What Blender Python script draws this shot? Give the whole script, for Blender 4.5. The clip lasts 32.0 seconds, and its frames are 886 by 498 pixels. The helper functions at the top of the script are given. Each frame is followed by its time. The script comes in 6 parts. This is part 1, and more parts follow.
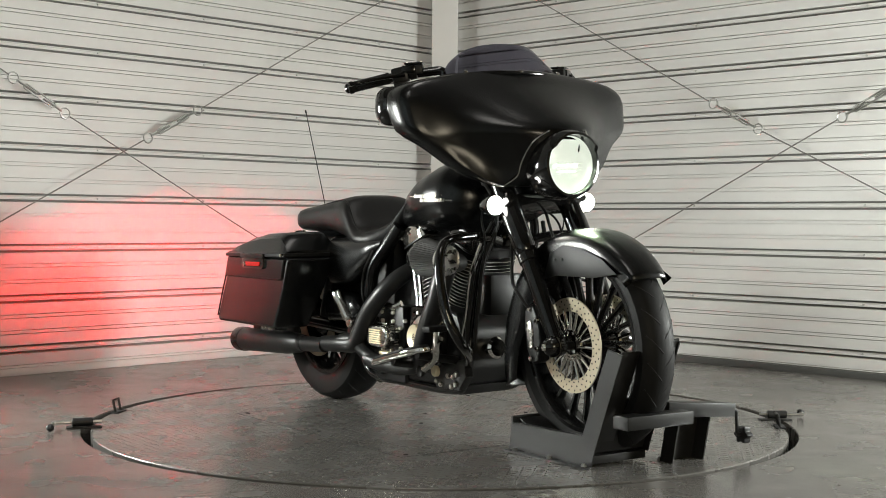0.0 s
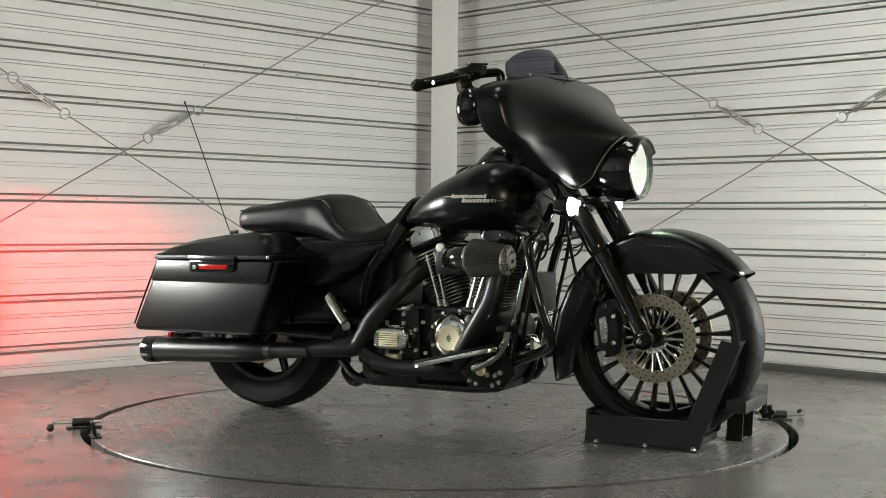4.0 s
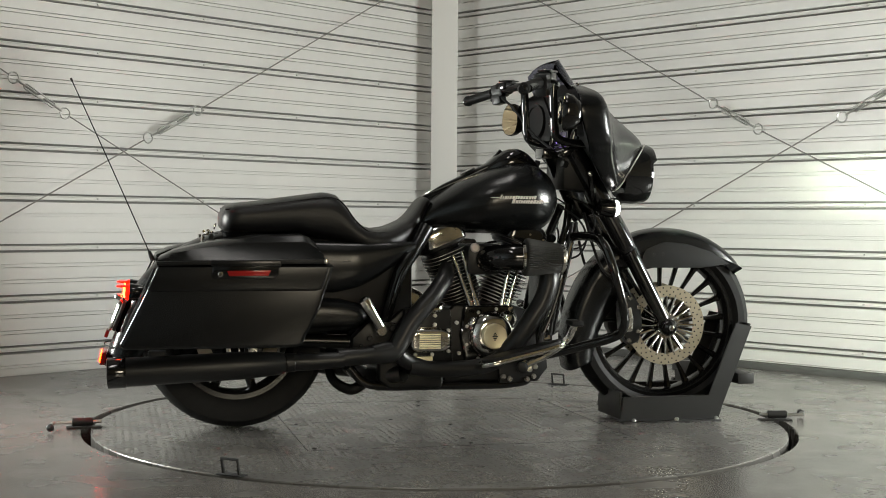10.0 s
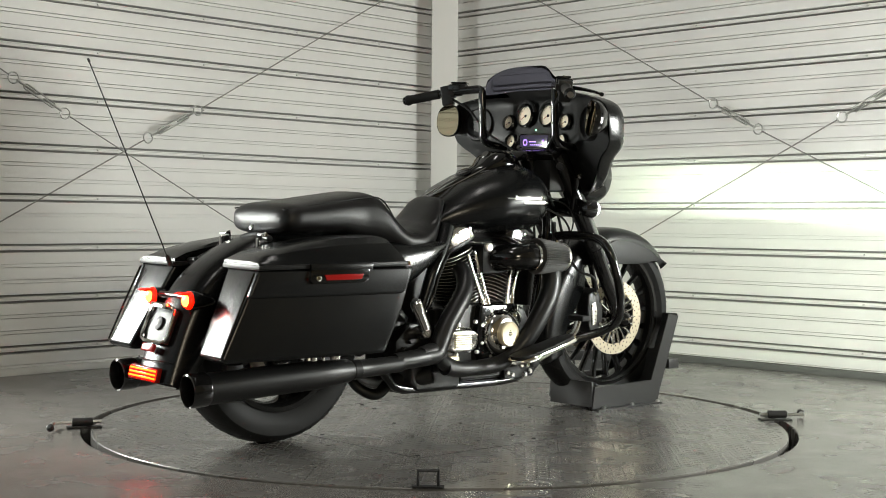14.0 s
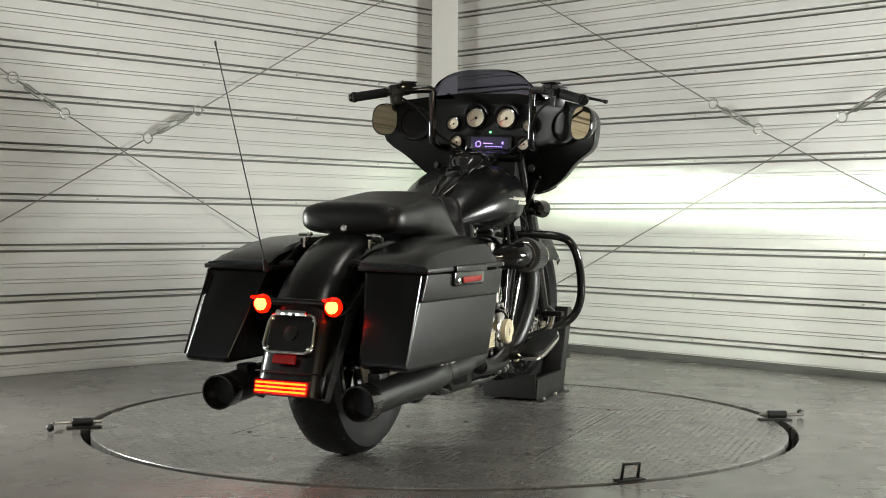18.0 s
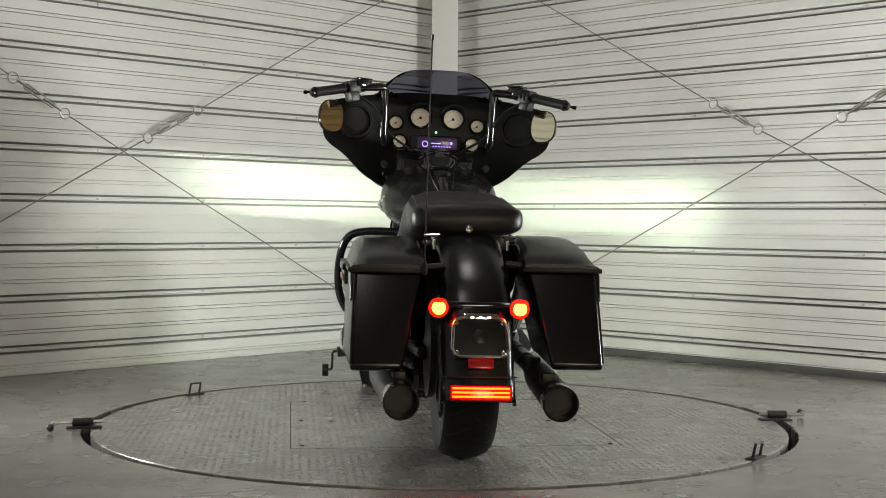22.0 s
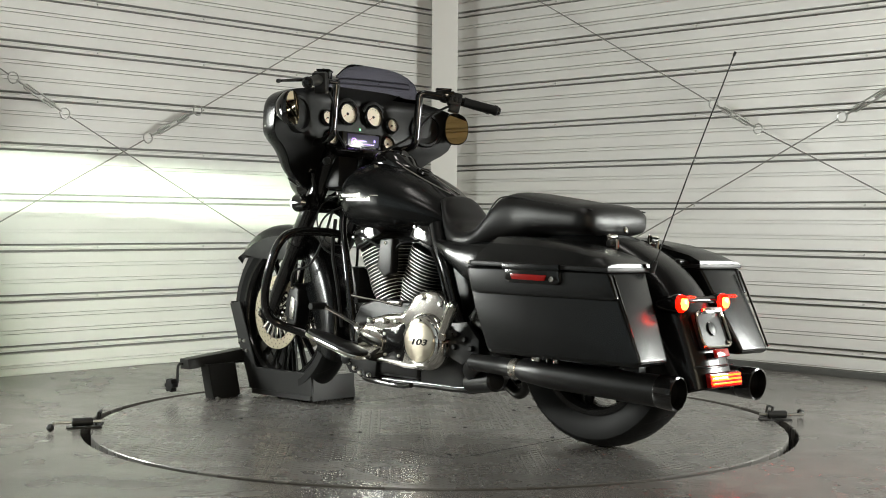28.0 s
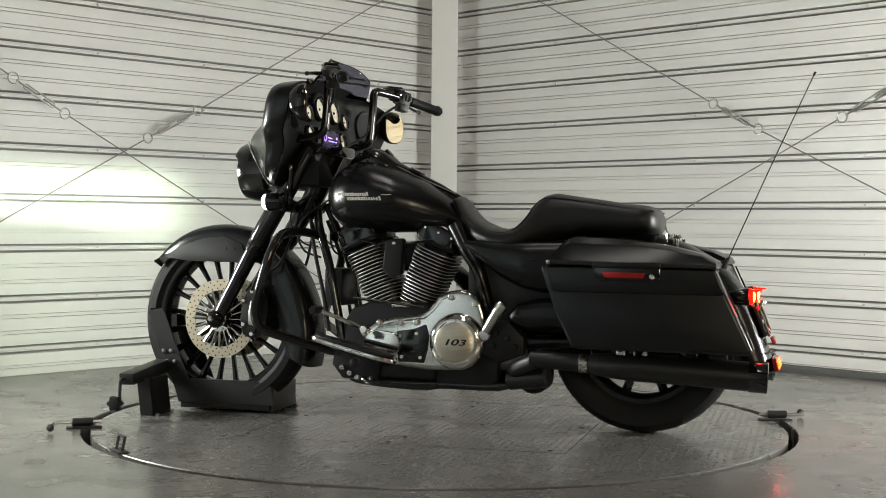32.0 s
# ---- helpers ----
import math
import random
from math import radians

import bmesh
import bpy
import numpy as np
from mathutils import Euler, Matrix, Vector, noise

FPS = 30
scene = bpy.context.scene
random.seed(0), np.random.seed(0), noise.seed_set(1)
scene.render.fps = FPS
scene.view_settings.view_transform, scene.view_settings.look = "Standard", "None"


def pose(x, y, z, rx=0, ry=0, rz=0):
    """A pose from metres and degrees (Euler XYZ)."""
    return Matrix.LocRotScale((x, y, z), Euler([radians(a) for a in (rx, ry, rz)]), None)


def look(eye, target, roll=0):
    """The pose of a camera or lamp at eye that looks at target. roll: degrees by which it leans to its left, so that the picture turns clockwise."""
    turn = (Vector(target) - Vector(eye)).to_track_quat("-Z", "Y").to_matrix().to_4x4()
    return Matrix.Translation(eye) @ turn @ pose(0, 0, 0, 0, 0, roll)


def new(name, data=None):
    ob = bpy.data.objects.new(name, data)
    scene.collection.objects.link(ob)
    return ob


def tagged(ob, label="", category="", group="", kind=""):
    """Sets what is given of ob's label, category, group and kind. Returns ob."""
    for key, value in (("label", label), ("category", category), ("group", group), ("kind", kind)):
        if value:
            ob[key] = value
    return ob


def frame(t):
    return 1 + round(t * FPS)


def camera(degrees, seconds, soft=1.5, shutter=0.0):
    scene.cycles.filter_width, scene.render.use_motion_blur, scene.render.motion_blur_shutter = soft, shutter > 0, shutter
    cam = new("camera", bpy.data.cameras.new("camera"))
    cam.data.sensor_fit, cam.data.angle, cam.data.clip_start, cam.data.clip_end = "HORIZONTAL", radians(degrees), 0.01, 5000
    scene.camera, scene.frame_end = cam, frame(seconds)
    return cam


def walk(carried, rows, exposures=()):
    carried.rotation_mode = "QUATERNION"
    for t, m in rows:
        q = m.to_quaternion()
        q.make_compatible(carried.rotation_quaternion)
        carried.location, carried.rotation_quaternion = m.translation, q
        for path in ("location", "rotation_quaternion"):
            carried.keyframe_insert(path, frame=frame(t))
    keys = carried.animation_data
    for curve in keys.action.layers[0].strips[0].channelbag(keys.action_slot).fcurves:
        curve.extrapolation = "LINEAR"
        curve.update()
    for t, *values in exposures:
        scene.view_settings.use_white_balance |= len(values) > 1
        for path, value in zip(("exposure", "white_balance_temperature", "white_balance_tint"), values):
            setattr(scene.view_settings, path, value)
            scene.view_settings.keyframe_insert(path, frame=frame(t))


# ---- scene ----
# ---- camera ----
TAU = math.tau
cam = camera(36.71, 32.0, soft=0.9)
EYE = Vector((0.0, -4.935, 0.741))
yaw_c, pitch_c = radians(0.079), radians(-1.21)
AIM = EYE + Vector((math.sin(yaw_c) * math.cos(pitch_c), math.cos(yaw_c) * math.cos(pitch_c), math.sin(pitch_c))) * 5
walk(cam, [(0.0, look(EYE, AIM, 0.44)), (32.0, look(EYE, AIM, 0.44))], [(0, 0), (2, -0.04), (8, -0.04), (10.5, 0.02), (17, 0.08), (19, 0.0), (21, -0.1), (24, -0.1), (28, 0.0), (32, 0.0)])

# ---- light ----
world = bpy.data.worlds.new("world")
scene.world = world
world.use_nodes = True
world.node_tree.nodes["Background"].inputs[0].default_value = (0.5, 0.52, 0.55, 1)
world.node_tree.nodes["Background"].inputs[1].default_value = 0.02
scene.view_settings.exposure = 0.0
# upright light panels at the turntable's sides and behind the camera, and dim added ceiling fill
PANELS = [((2.98, -0.48, 1.05), (-1.6, 1.2, 1.9), 0.60, 1.06, 190, (0.955, 0.985, 0.93)), ((-2.52, 0.0, 1.05), (2.2, -1.45, 1.9), 0.50, 0.88, 125, (0.955, 0.985, 0.93)),
          ((1.3, -5.75, 1.42), (0.0, 0.3, 1.42), 0.8, 1.0, 40, (1.0, 0.88, 0.66)),
          # added fill turned to the blue-grey wall, so that the bike reflects it
          ((-2.9, -3.5, 1.0), (-4.4, -5.2, 1.0), 0.45, 1.05, 42, (0.86, 0.97, 1.0))]
FILL_LAMPS = [(0.1, -0.2, 4.45, 0.4, 1.5, 16), (-0.5, -3.2, 4.45, 0.5, 1.5, 22)]
for eye_p, aim_p, sx, sy, watts, tint in PANELS:
    d = bpy.data.lights.new("panel_light", "AREA")
    d.shape, d.size, d.size_y, d.energy, d.color = "RECTANGLE", sx, sy, watts, tint
    new("panel_light", d).matrix_world = look(eye_p, aim_p)
for lx, ly, lz, sx, sy, watts in FILL_LAMPS:
    d = bpy.data.lights.new("ceiling_fill_light", "AREA")
    d.shape, d.size, d.size_y, d.energy, d.color = "RECTANGLE", sx, sy, watts, (1.0, 0.965, 0.91)
    new("ceiling_fill_light", d).matrix_world = pose(lx, ly, lz)


# ---- materials ----
def mat(name, color, rough=0.5, metal=0.0, vary=0.15, scale=8.0, bump=0.0, bump_scale=60.0, coat=0.0, rough_vary=0.1, stain=0.0, spec=0.5):
    m = bpy.data.materials.new(name)
    m.use_nodes = True
    nt = m.node_tree
    b = nt.nodes["Principled BSDF"]
    b.inputs["Roughness"].default_value = rough
    b.inputs["Metallic"].default_value = metal
    b.inputs["Coat Weight"].default_value = coat
    b.inputs["Coat Roughness"].default_value = 0.08
    b.inputs["Specular IOR Level"].default_value = spec
    tc = nt.nodes.new("ShaderNodeTexCoord")
    n1 = nt.nodes.new("ShaderNodeTexNoise")
    n1.inputs["Scale"].default_value, n1.inputs["Detail"].default_value = scale, 6
    nt.links.new(tc.outputs["Object"], n1.inputs["Vector"])
    mix = nt.nodes.new("ShaderNodeMix")
    mix.data_type = "RGBA"
    mix.inputs["A"].default_value = (*[c * (1 - vary) for c in color], 1)
    mix.inputs["B"].default_value = (*[min(1, c * (1 + vary)) for c in color], 1)
    nt.links.new(n1.outputs["Fac"], mix.inputs["Factor"])
    out = mix.outputs["Result"]
    if stain:
        n2 = nt.nodes.new("ShaderNodeTexNoise")
        n2.inputs["Scale"].default_value, n2.inputs["Detail"].default_value, n2.inputs["Roughness"].default_value = scale * 0.22, 8, 0.65
        nt.links.new(tc.outputs["Object"], n2.inputs["Vector"])
        ramp = nt.nodes.new("ShaderNodeValToRGB")
        ramp.color_ramp.elements[0].position, ramp.color_ramp.elements[1].position = 0.42, 0.62
        nt.links.new(n2.outputs["Fac"], ramp.inputs["Fac"])
        m2 = nt.nodes.new("ShaderNodeMix")
        m2.data_type, m2.blend_type = "RGBA", "MULTIPLY"
        m2.inputs["B"].default_value = (1 - stain, 1 - stain, 1 - stain * 0.95, 1)
        nt.links.new(ramp.outputs["Color"], m2.inputs["Factor"])
        nt.links.new(out, m2.inputs["A"])
        out = m2.outputs["Result"]
    nt.links.new(out, b.inputs["Base Color"])
    if rough_vary:
        mr = nt.nodes.new("ShaderNodeMapRange")
        mr.inputs["To Min"].default_value, mr.inputs["To Max"].default_value = max(0.02, rough - rough_vary), min(1, rough + rough_vary)
        n3 = nt.nodes.new("ShaderNodeTexNoise")
        n3.inputs["Scale"].default_value, n3.inputs["Detail"].default_value = scale * 1.7, 5
        nt.links.new(tc.outputs["Object"], n3.inputs["Vector"])
        nt.links.new(n3.outputs["Fac"], mr.inputs["Value"])
        nt.links.new(mr.outputs["Result"], b.inputs["Roughness"])
    if bump:
        n4 = nt.nodes.new("ShaderNodeTexNoise")
        n4.inputs["Scale"].default_value, n4.inputs["Detail"].default_value = bump_scale, 4
        nt.links.new(tc.outputs["Object"], n4.inputs["Vector"])
        bp = nt.nodes.new("ShaderNodeBump")
        bp.inputs["Strength"].default_value, bp.inputs["Distance"].default_value = bump, 0.004
        nt.links.new(n4.outputs["Fac"], bp.inputs["Height"])
        nt.links.new(bp.outputs["Normal"], b.inputs["Normal"])
    return m


def glow(name, color, strength, base=(0.5, 0.5, 0.5)):
    m = bpy.data.materials.new(name)
    m.use_nodes = True
    b = m.node_tree.nodes["Principled BSDF"]
    b.inputs["Base Color"].default_value = (*base, 1)
    b.inputs["Emission Color"].default_value = (*color, 1)
    b.inputs["Emission Strength"].default_value = strength
    b.inputs["Roughness"].default_value = 0.2
    return m


def glass(name, color, rough=0.03):
    m = bpy.data.materials.new(name)
    m.use_nodes = True
    b = m.node_tree.nodes["Principled BSDF"]
    b.inputs["Base Color"].default_value = (*color, 1)
    b.inputs["Transmission Weight"].default_value = 1.0
    b.inputs["IOR"].default_value = 1.08
    b.inputs["Roughness"].default_value = rough
    return m


M_WALL = mat("painted_sheet_steel", (0.70, 0.69, 0.665), 0.42, 0, 0.05, 2.5, 0.05, 25, rough_vary=0.08, stain=0.09)
# dark grey seen through the slots, standing in for shade on the rib flanks
M_RIB_SHADE = mat("rib_shade_backing", (0.26, 0.255, 0.245), 0.8)
M_TRIM = mat("trim_paint", (0.66, 0.65, 0.62), 0.5, 0, 0.06, 5, rough_vary=0.1, stain=0.06)
M_DTRIM = mat("dark_trim", (0.09, 0.09, 0.085), 0.6, 0, 0.15, 8)
M_COLUMN = mat("column_paint", (0.62, 0.605, 0.575), 0.45, 0, 0.03, 3, 0.03, 30, stain=0.03)
M_BLUE_REFLECTOR = mat("blue_grey_reflector_wall", (0.61, 0.65, 0.655), 0.6, 0, 0.1, 3)
M_OCHRE_REFLECTOR = mat("ochre_reflector_wall", (0.36, 0.28, 0.15), 0.6, 0, 0.1, 3)
M_CEIL = mat("ceiling_sheet", (0.17, 0.165, 0.16), 0.6, 0, 0.04, 2)
M_FLOOR = mat("sealed_concrete", (0.14, 0.131, 0.12), 0.25, 0, 0.22, 3.2, 0.12, 38, rough_vary=0.14, stain=0.22)
M_PLATE = mat("grey_tread_steel", (0.205, 0.197, 0.184), 0.27, 0.35, 0.18, 4.0, 0.04, 60, rough_vary=0.08, stain=0.2)
M_TREAD = mat("worn_tread", (0.16, 0.153, 0.138), 0.36, 0.3, 0.18, 12)
M_PIT = mat("pit_black", (0.012, 0.012, 0.012), 0.9, 0, 0.2, 6)
M_STEEL = mat("zinc_steel", (0.52, 0.52, 0.5), 0.32, 1.0, 0.12, 20, rough_vary=0.1)
M_ROD = mat("brace_rod_steel", (0.30, 0.29, 0.28), 0.42, 0.9, 0.15, 20, rough_vary=0.1)
M_BLACKMETAL = mat("black_powder_coat", (0.009, 0.009, 0.0085), 0.42, 0.0, 0.2, 14, 0.05, 150, rough_vary=0.08, spec=0.45)


# ---- mesh tools ----
def finish(bm, sharp=32):
    bm.normal_update()
    lim = radians(sharp)
    for f in bm.faces:
        f.smooth = True
    for e in bm.edges:
        if len(e.link_faces) == 2 and e.calc_face_angle(0) > lim:
            e.smooth = False


def mesh_of(name, bm, material, sharp=32):
    finish(bm, sharp)
    me = bpy.data.meshes.new(name)
    bm.to_mesh(me)
    bm.free()
    me.materials.append(material)
    return me


def two_levels(parent):
    """The nearest holder under which a part is at most a sub-part."""
    while parent.parent and parent.parent.parent:
        parent = parent.parent
    return parent


def part(name, bm, material, parent, label="", sharp=32, kind=""):
    ob = new(name, mesh_of(name, bm, material, sharp))
    parent = two_levels(parent)
    ob.parent = parent
    return tagged(ob, label, kind=kind)


def pieces(name, bm, material, parent, label=""):
    """Each separate island of the mesh as a part of its own."""
    bm.verts.ensure_lookup_table()
    seen = set()
    for v0 in list(bm.verts):
        if v0 in seen:
            continue
        isle, todo = [], [v0]
        seen.add(v0)
        while todo:
            v = todo.pop()
            isle.append(v)
            for e in v.link_edges:
                o = e.other_vert(v)
                if o not in seen:
                    seen.add(o)
                    todo.append(o)
        b2 = bmesh.new()
        m = {v: b2.verts.new(v.co) for v in isle}
        for f in {f for v in isle for f in v.link_faces}:
            b2.faces.new([m[v] for v in f.verts])
        part(name, b2, material, parent, label)
    bm.free()


def thicken(ob, t):
    """Gives an open sheet its thickness."""
    md = ob.modifiers.new("thickness", "SOLIDIFY")
    md.thickness, md.offset = t, -1
    return ob


def thing(name, label, category, group="", kind="", m=None):
    ob = new(name)
    if m is not None:
        ob.matrix_world = m
    return tagged(ob, label, category, group, kind)


def frame_z(axis):
    return Vector(axis).to_track_quat("Z", "Y").to_matrix().to_4x4()


def add_box(bm, lo, hi, bevel=0.0, m=None, seg=2):
    c = [(a + b) / 2 for a, b in zip(lo, hi)]
    s = [max(1e-5, abs(b - a)) for a, b in zip(lo, hi)]
    t = Matrix.Translation(c) @ Matrix.Diagonal((*s, 1))
    r = bmesh.ops.create_cube(bm, size=1, matrix=t)
    vs = r["verts"]
    if bevel:
        es = list({e for v in vs for e in v.link_edges})
        r = bmesh.ops.bevel(bm, geom=es, offset=bevel, segments=seg, affect="EDGES", profile=0.6)
        vs = list({v for f in r["faces"] for v in f.verts} | {v for v in vs if v.is_valid})
    if m is not None:
        bmesh.ops.transform(bm, matrix=m, verts=vs)
    return bm


def add_rings(bm, rings, closed=True, cap=True):
    """A skin over rings of points, all of one length."""
    vv = [[bm.verts.new(p) for p in r] for r in rings]
    n = len(vv[0])
    for a, b in zip(vv, vv[1:]):
        for i in range(n if closed else n - 1):
            j = (i + 1) % n
            bm.faces.new((a[i], a[j], b[j], b[i]))
    if cap and closed:
        bm.faces.new(list(reversed(vv[0])))
        bm.faces.new(vv[-1])
    return vv


def add_lathe(bm, prof, origin=(0, 0, 0), axis=(0, 0, 1), seg=24, cap=True):
    """prof: (radius, height) along the axis."""
    m = Matrix.Translation(origin) @ frame_z(axis)
    rings = [[m @ Vector((r * math.cos(TAU * i / seg), r * math.sin(TAU * i / seg), h)) for i in range(seg)] for r, h in prof]
    add_rings(bm, rings, True, cap)
    return bm


def add_cyl(bm, p0, p1, r0, r1=None, seg=20, bevel=0.0):
    p0, p1 = Vector(p0), Vector(p1)
    r1 = r0 if r1 is None else r1
    L = (p1 - p0).length
    b = min(bevel, L * 0.4)
    prof = [(r0, 0), (r1, L)] if not b else [(r0 - b, 0), (r0, b), (r1, L - b), (r1 - b, L)]
    return add_lathe(bm, prof, p0, p1 - p0, seg)


def curve_pts(pts, n=6):
    """A smooth line through the points."""
    P = [Vector(p) for p in pts]
    P = [2 * P[0] - P[1]] + P + [2 * P[-1] - P[-2]]
    out = []
    for i in range(1, len(P) - 2):
        for k in range(n):
            t = k / n
            a, b, c, d = P[i - 1:i + 3]
            out.append(0.5 * ((2 * b) + (c - a) * t + (2 * a - 5 * b + 4 * c - d) * t * t + (3 * b - a - 3 * c + d) * t ** 3))
    return out + [P[-2]]


def add_tube(bm, pts, r, seg=10, smooth=6, r_end=None):
    pts = curve_pts(pts, smooth) if smooth else [Vector(p) for p in pts]
    n = len(pts)
    side = None
    rings = []
    for i, p in enumerate(pts):
        d = (pts[min(i + 1, n - 1)] - pts[max(i - 1, 0)]).normalized()
        if side is None:
            side = d.orthogonal().normalized()
        side = (side - d * side.dot(d)).normalized()
        up = d.cross(side)
        rr = r(i / (n - 1)) if callable(r) else (r if r_end is None else r + (r_end - r) * i / (n - 1))
        rings.append([p + (side * math.cos(TAU * k / seg) + up * math.sin(TAU * k / seg)) * rr for k in range(seg)])
    add_rings(bm, rings)
    return bm


def add_slab(bm, outline, a, b, plane="xz", bevel=0.0, seg=2):
    """An outline drawn in a plane, drawn out from a to b across it."""
    def at(p, h):
        return {"xz": (p[0], h, p[1]), "yz": (h, p[0], p[1]), "xy": (p[0], p[1], h)}[plane]
    va = [bm.verts.new(at(p, a)) for p in outline]
    vb = [bm.verts.new(at(p, b)) for p in outline]
    n = len(outline)
    fs = [bm.faces.new(va), bm.faces.new(list(reversed(vb)))]
    for i in range(n):
        j = (i + 1) % n
        fs.append(bm.faces.new((va[j], va[i], vb[i], vb[j])))
    bmesh.ops.recalc_face_normals(bm, faces=fs)
    if bevel:
        es = list({e for v in va + vb for e in v.link_edges})
        bmesh.ops.bevel(bm, geom=es, offset=bevel, segments=seg, affect="EDGES", profile=0.6)
    return bm


def add_bolt(bm, p, axis, r=0.008, h=0.006, seg=6):
    return add_lathe(bm, [(r, -0.002), (r, h * 0.7), (r * 0.75, h)], p, axis, seg)


B = bmesh.new

# ---- room ----
ANG_L, ANG_R = radians(46.5), radians(-45.6)
DIST_L, DIST_R = 2.358, 2.466
PITCH, Z_RIB, R_DROP = 0.2386, 0.109 - 0.2386, -0.0055
HEIGHT = 4.8
N_L, N_R = Vector((-math.sin(ANG_L), math.cos(ANG_L), 0)), Vector((-math.sin(ANG_R), math.cos(ANG_R), 0))
H_L, H_R = Vector((math.cos(ANG_L), math.sin(ANG_L), 0)), Vector((math.cos(ANG_R), math.sin(ANG_R), 0))


def wall_frame(h, n, d):
    """x along the wall, y out of the room, z up; the origin on the wall's face."""
    m = Matrix((( h.x, n.x, 0, n.x * d), (h.y, n.y, 0, n.y * d), (0, 0, 1, 0), (0, 0, 0, 1)))
    return m


W_L, W_R = wall_frame(H_L, N_L, DIST_L), wall_frame(H_R, N_R, DIST_R)


RIB = [(-0.0220, 0), (-0.0216, 0.042), (-0.0105, 0.042), (-0.0101, 0.014), (-0.0085, 0.0125), (-0.006, 0.0125), (-0.004, 0.014), (0.004, 0.014), (0.006, 0.0125), (0.0085, 0.0125), (0.0101, 0.014), (0.0105, 0.042), (0.0194, 0.042), (0.0198, 0)]
SMALL_RIB = [(-0.0102, 0), (-0.0100, 0.02), (-0.0070, 0.02), (-0.0068, 0.003), (0.0068, 0.003), (0.0070, 0.02), (0.0098, 0.02), (0.0100, 0)]


def sheet_profile(z0, z1, drop=0.0):
    """Face of ribbed sheet, from z0 up to z1: (depth, z). A deep channel and two shallow ones in each pitch."""
    pts = [(0, z0)]
    k = int(math.floor((z0 - Z_RIB) / PITCH)) - 1
    while Z_RIB + k * PITCH < z1:
        z = Z_RIB + k * PITCH + 0.0115 + drop
        for at, shape in ((0, RIB), (0.0815, SMALL_RIB), (0.156, SMALL_RIB)):
            pts += [(dy, z + at + dz) for dz, dy in shape if z0 < z + at + dz < z1]
        k += 1
    return pts + [(0, z1)]


def sheet_wall(name, label, m, s0, s1, sheet=None, drop=0.0):
    wall = tagged(new(name), label, "wall", kind="structure")
    wall.matrix_world = m
    bm = B()
    add_box(bm, (s0, 0.05, -0.02), (s1, 0.14, HEIGHT))
    part("backing", bm, M_RIB_SHADE, wall)
    # courses of sheet, each overlapping the one below at a rib
    z = 0.035
    tops = [Z_RIB + PITCH * k + 0.045 for k in range(4, 26, 3)]
    for i, top in enumerate(tops):
        top = min(top, HEIGHT)
        if z >= HEIGHT:
            break
        prof = sheet_profile(z, top, drop)
        bm = B()
        lift = -0.0012 * (i % 2)
        a = [bm.verts.new((s0, y + lift, q)) for y, q in prof]
        b = [bm.verts.new((s1, y + lift, q)) for y, q in prof]
        for j in range(len(prof) - 1):
            if prof[j][0] > 0.04 and prof[j + 1][0] > 0.04:
                continue  # left open: the dark backing draws the rib's shaded edge
            bm.faces.new((a[j], b[j], b[j + 1], a[j + 1]))
        part("wall_panel", bm, sheet or M_WALL, wall, sharp=20)
        z = top
    return wall


wl = sheet_wall("wall_left", "off-white ribbed steel sheet wall with horizontal ribs", W_L, -6.0, 2.55)
wr = sheet_wall("wall_right", "off-white ribbed steel sheet wall with horizontal ribs", W_R, -2.445, 6.0, drop=R_DROP)
# the two unseen walls behind the camera, coloured for their reflections on the bike
m3 = wall_frame(-H_L, -N_L, 5.9)
m4 = wall_frame(-H_R, -N_R, 6.1)
sheet_wall("wall_front_left", "unseen pale blue-grey wall behind the camera, coloured as a reflector", m4, -6.2, 2.6, M_BLUE_REFLECTOR)
sheet_wall("wall_front_right", "unseen ochre wall behind the camera, coloured for warm reflections", m3, -2.7, 6.2, M_OCHRE_REFLECTOR)


def screws(wall, s_first, step, s0, s1, drop=0.0):
    bm = B()
    k = 0
    while Z_RIB + PITCH * k < 2.6:
        z = Z_RIB + PITCH * k + 0.013 + drop
        s = s_first
        while s < s1:
            if s > s0 and z > 0:
                add_lathe(bm, [(0.006, 0), (0.006, 0.002), (0.0045, 0.003), (0.004, 0.005)], (s, 0.0135, z - 0.0015), (0, -1, 0), 6)
            s += step
        k += 1
    part("screw_heads", bm, M_STEEL, wall, kind="stuff")


screws(wl, 0.034 - 0.638 * 4, 0.638, -3, 2.45)
screws(wr, -0.61 - 0.98, 0.98, -2.4, 3, R_DROP)

for wall, s0, s1, material, h, dep, lab in ((wl, -6.0, 2.5, M_TRIM, 0.034, 0.016, "off-white base trim"), (wr, -2.40, 6.0, M_DTRIM, 0.032, 0.03, "dark base trim")):
    bm = B()
    add_box(bm, (s0, -dep, 0), (s1, 0.01, h), 0.003)
    part("baseboard", bm, material, wall, lab)

# unseen ceiling, its grey set by how much light should bounce down
bm = B()
add_box(bm, (-9, -9, HEIGHT), (9, 6, HEIGHT + 0.1))
tagged(new("ceiling", mesh_of("ceiling", bm, M_CEIL)), "unseen dark grey ceiling, its tone set for the bounced light", "ceiling", kind="structure")

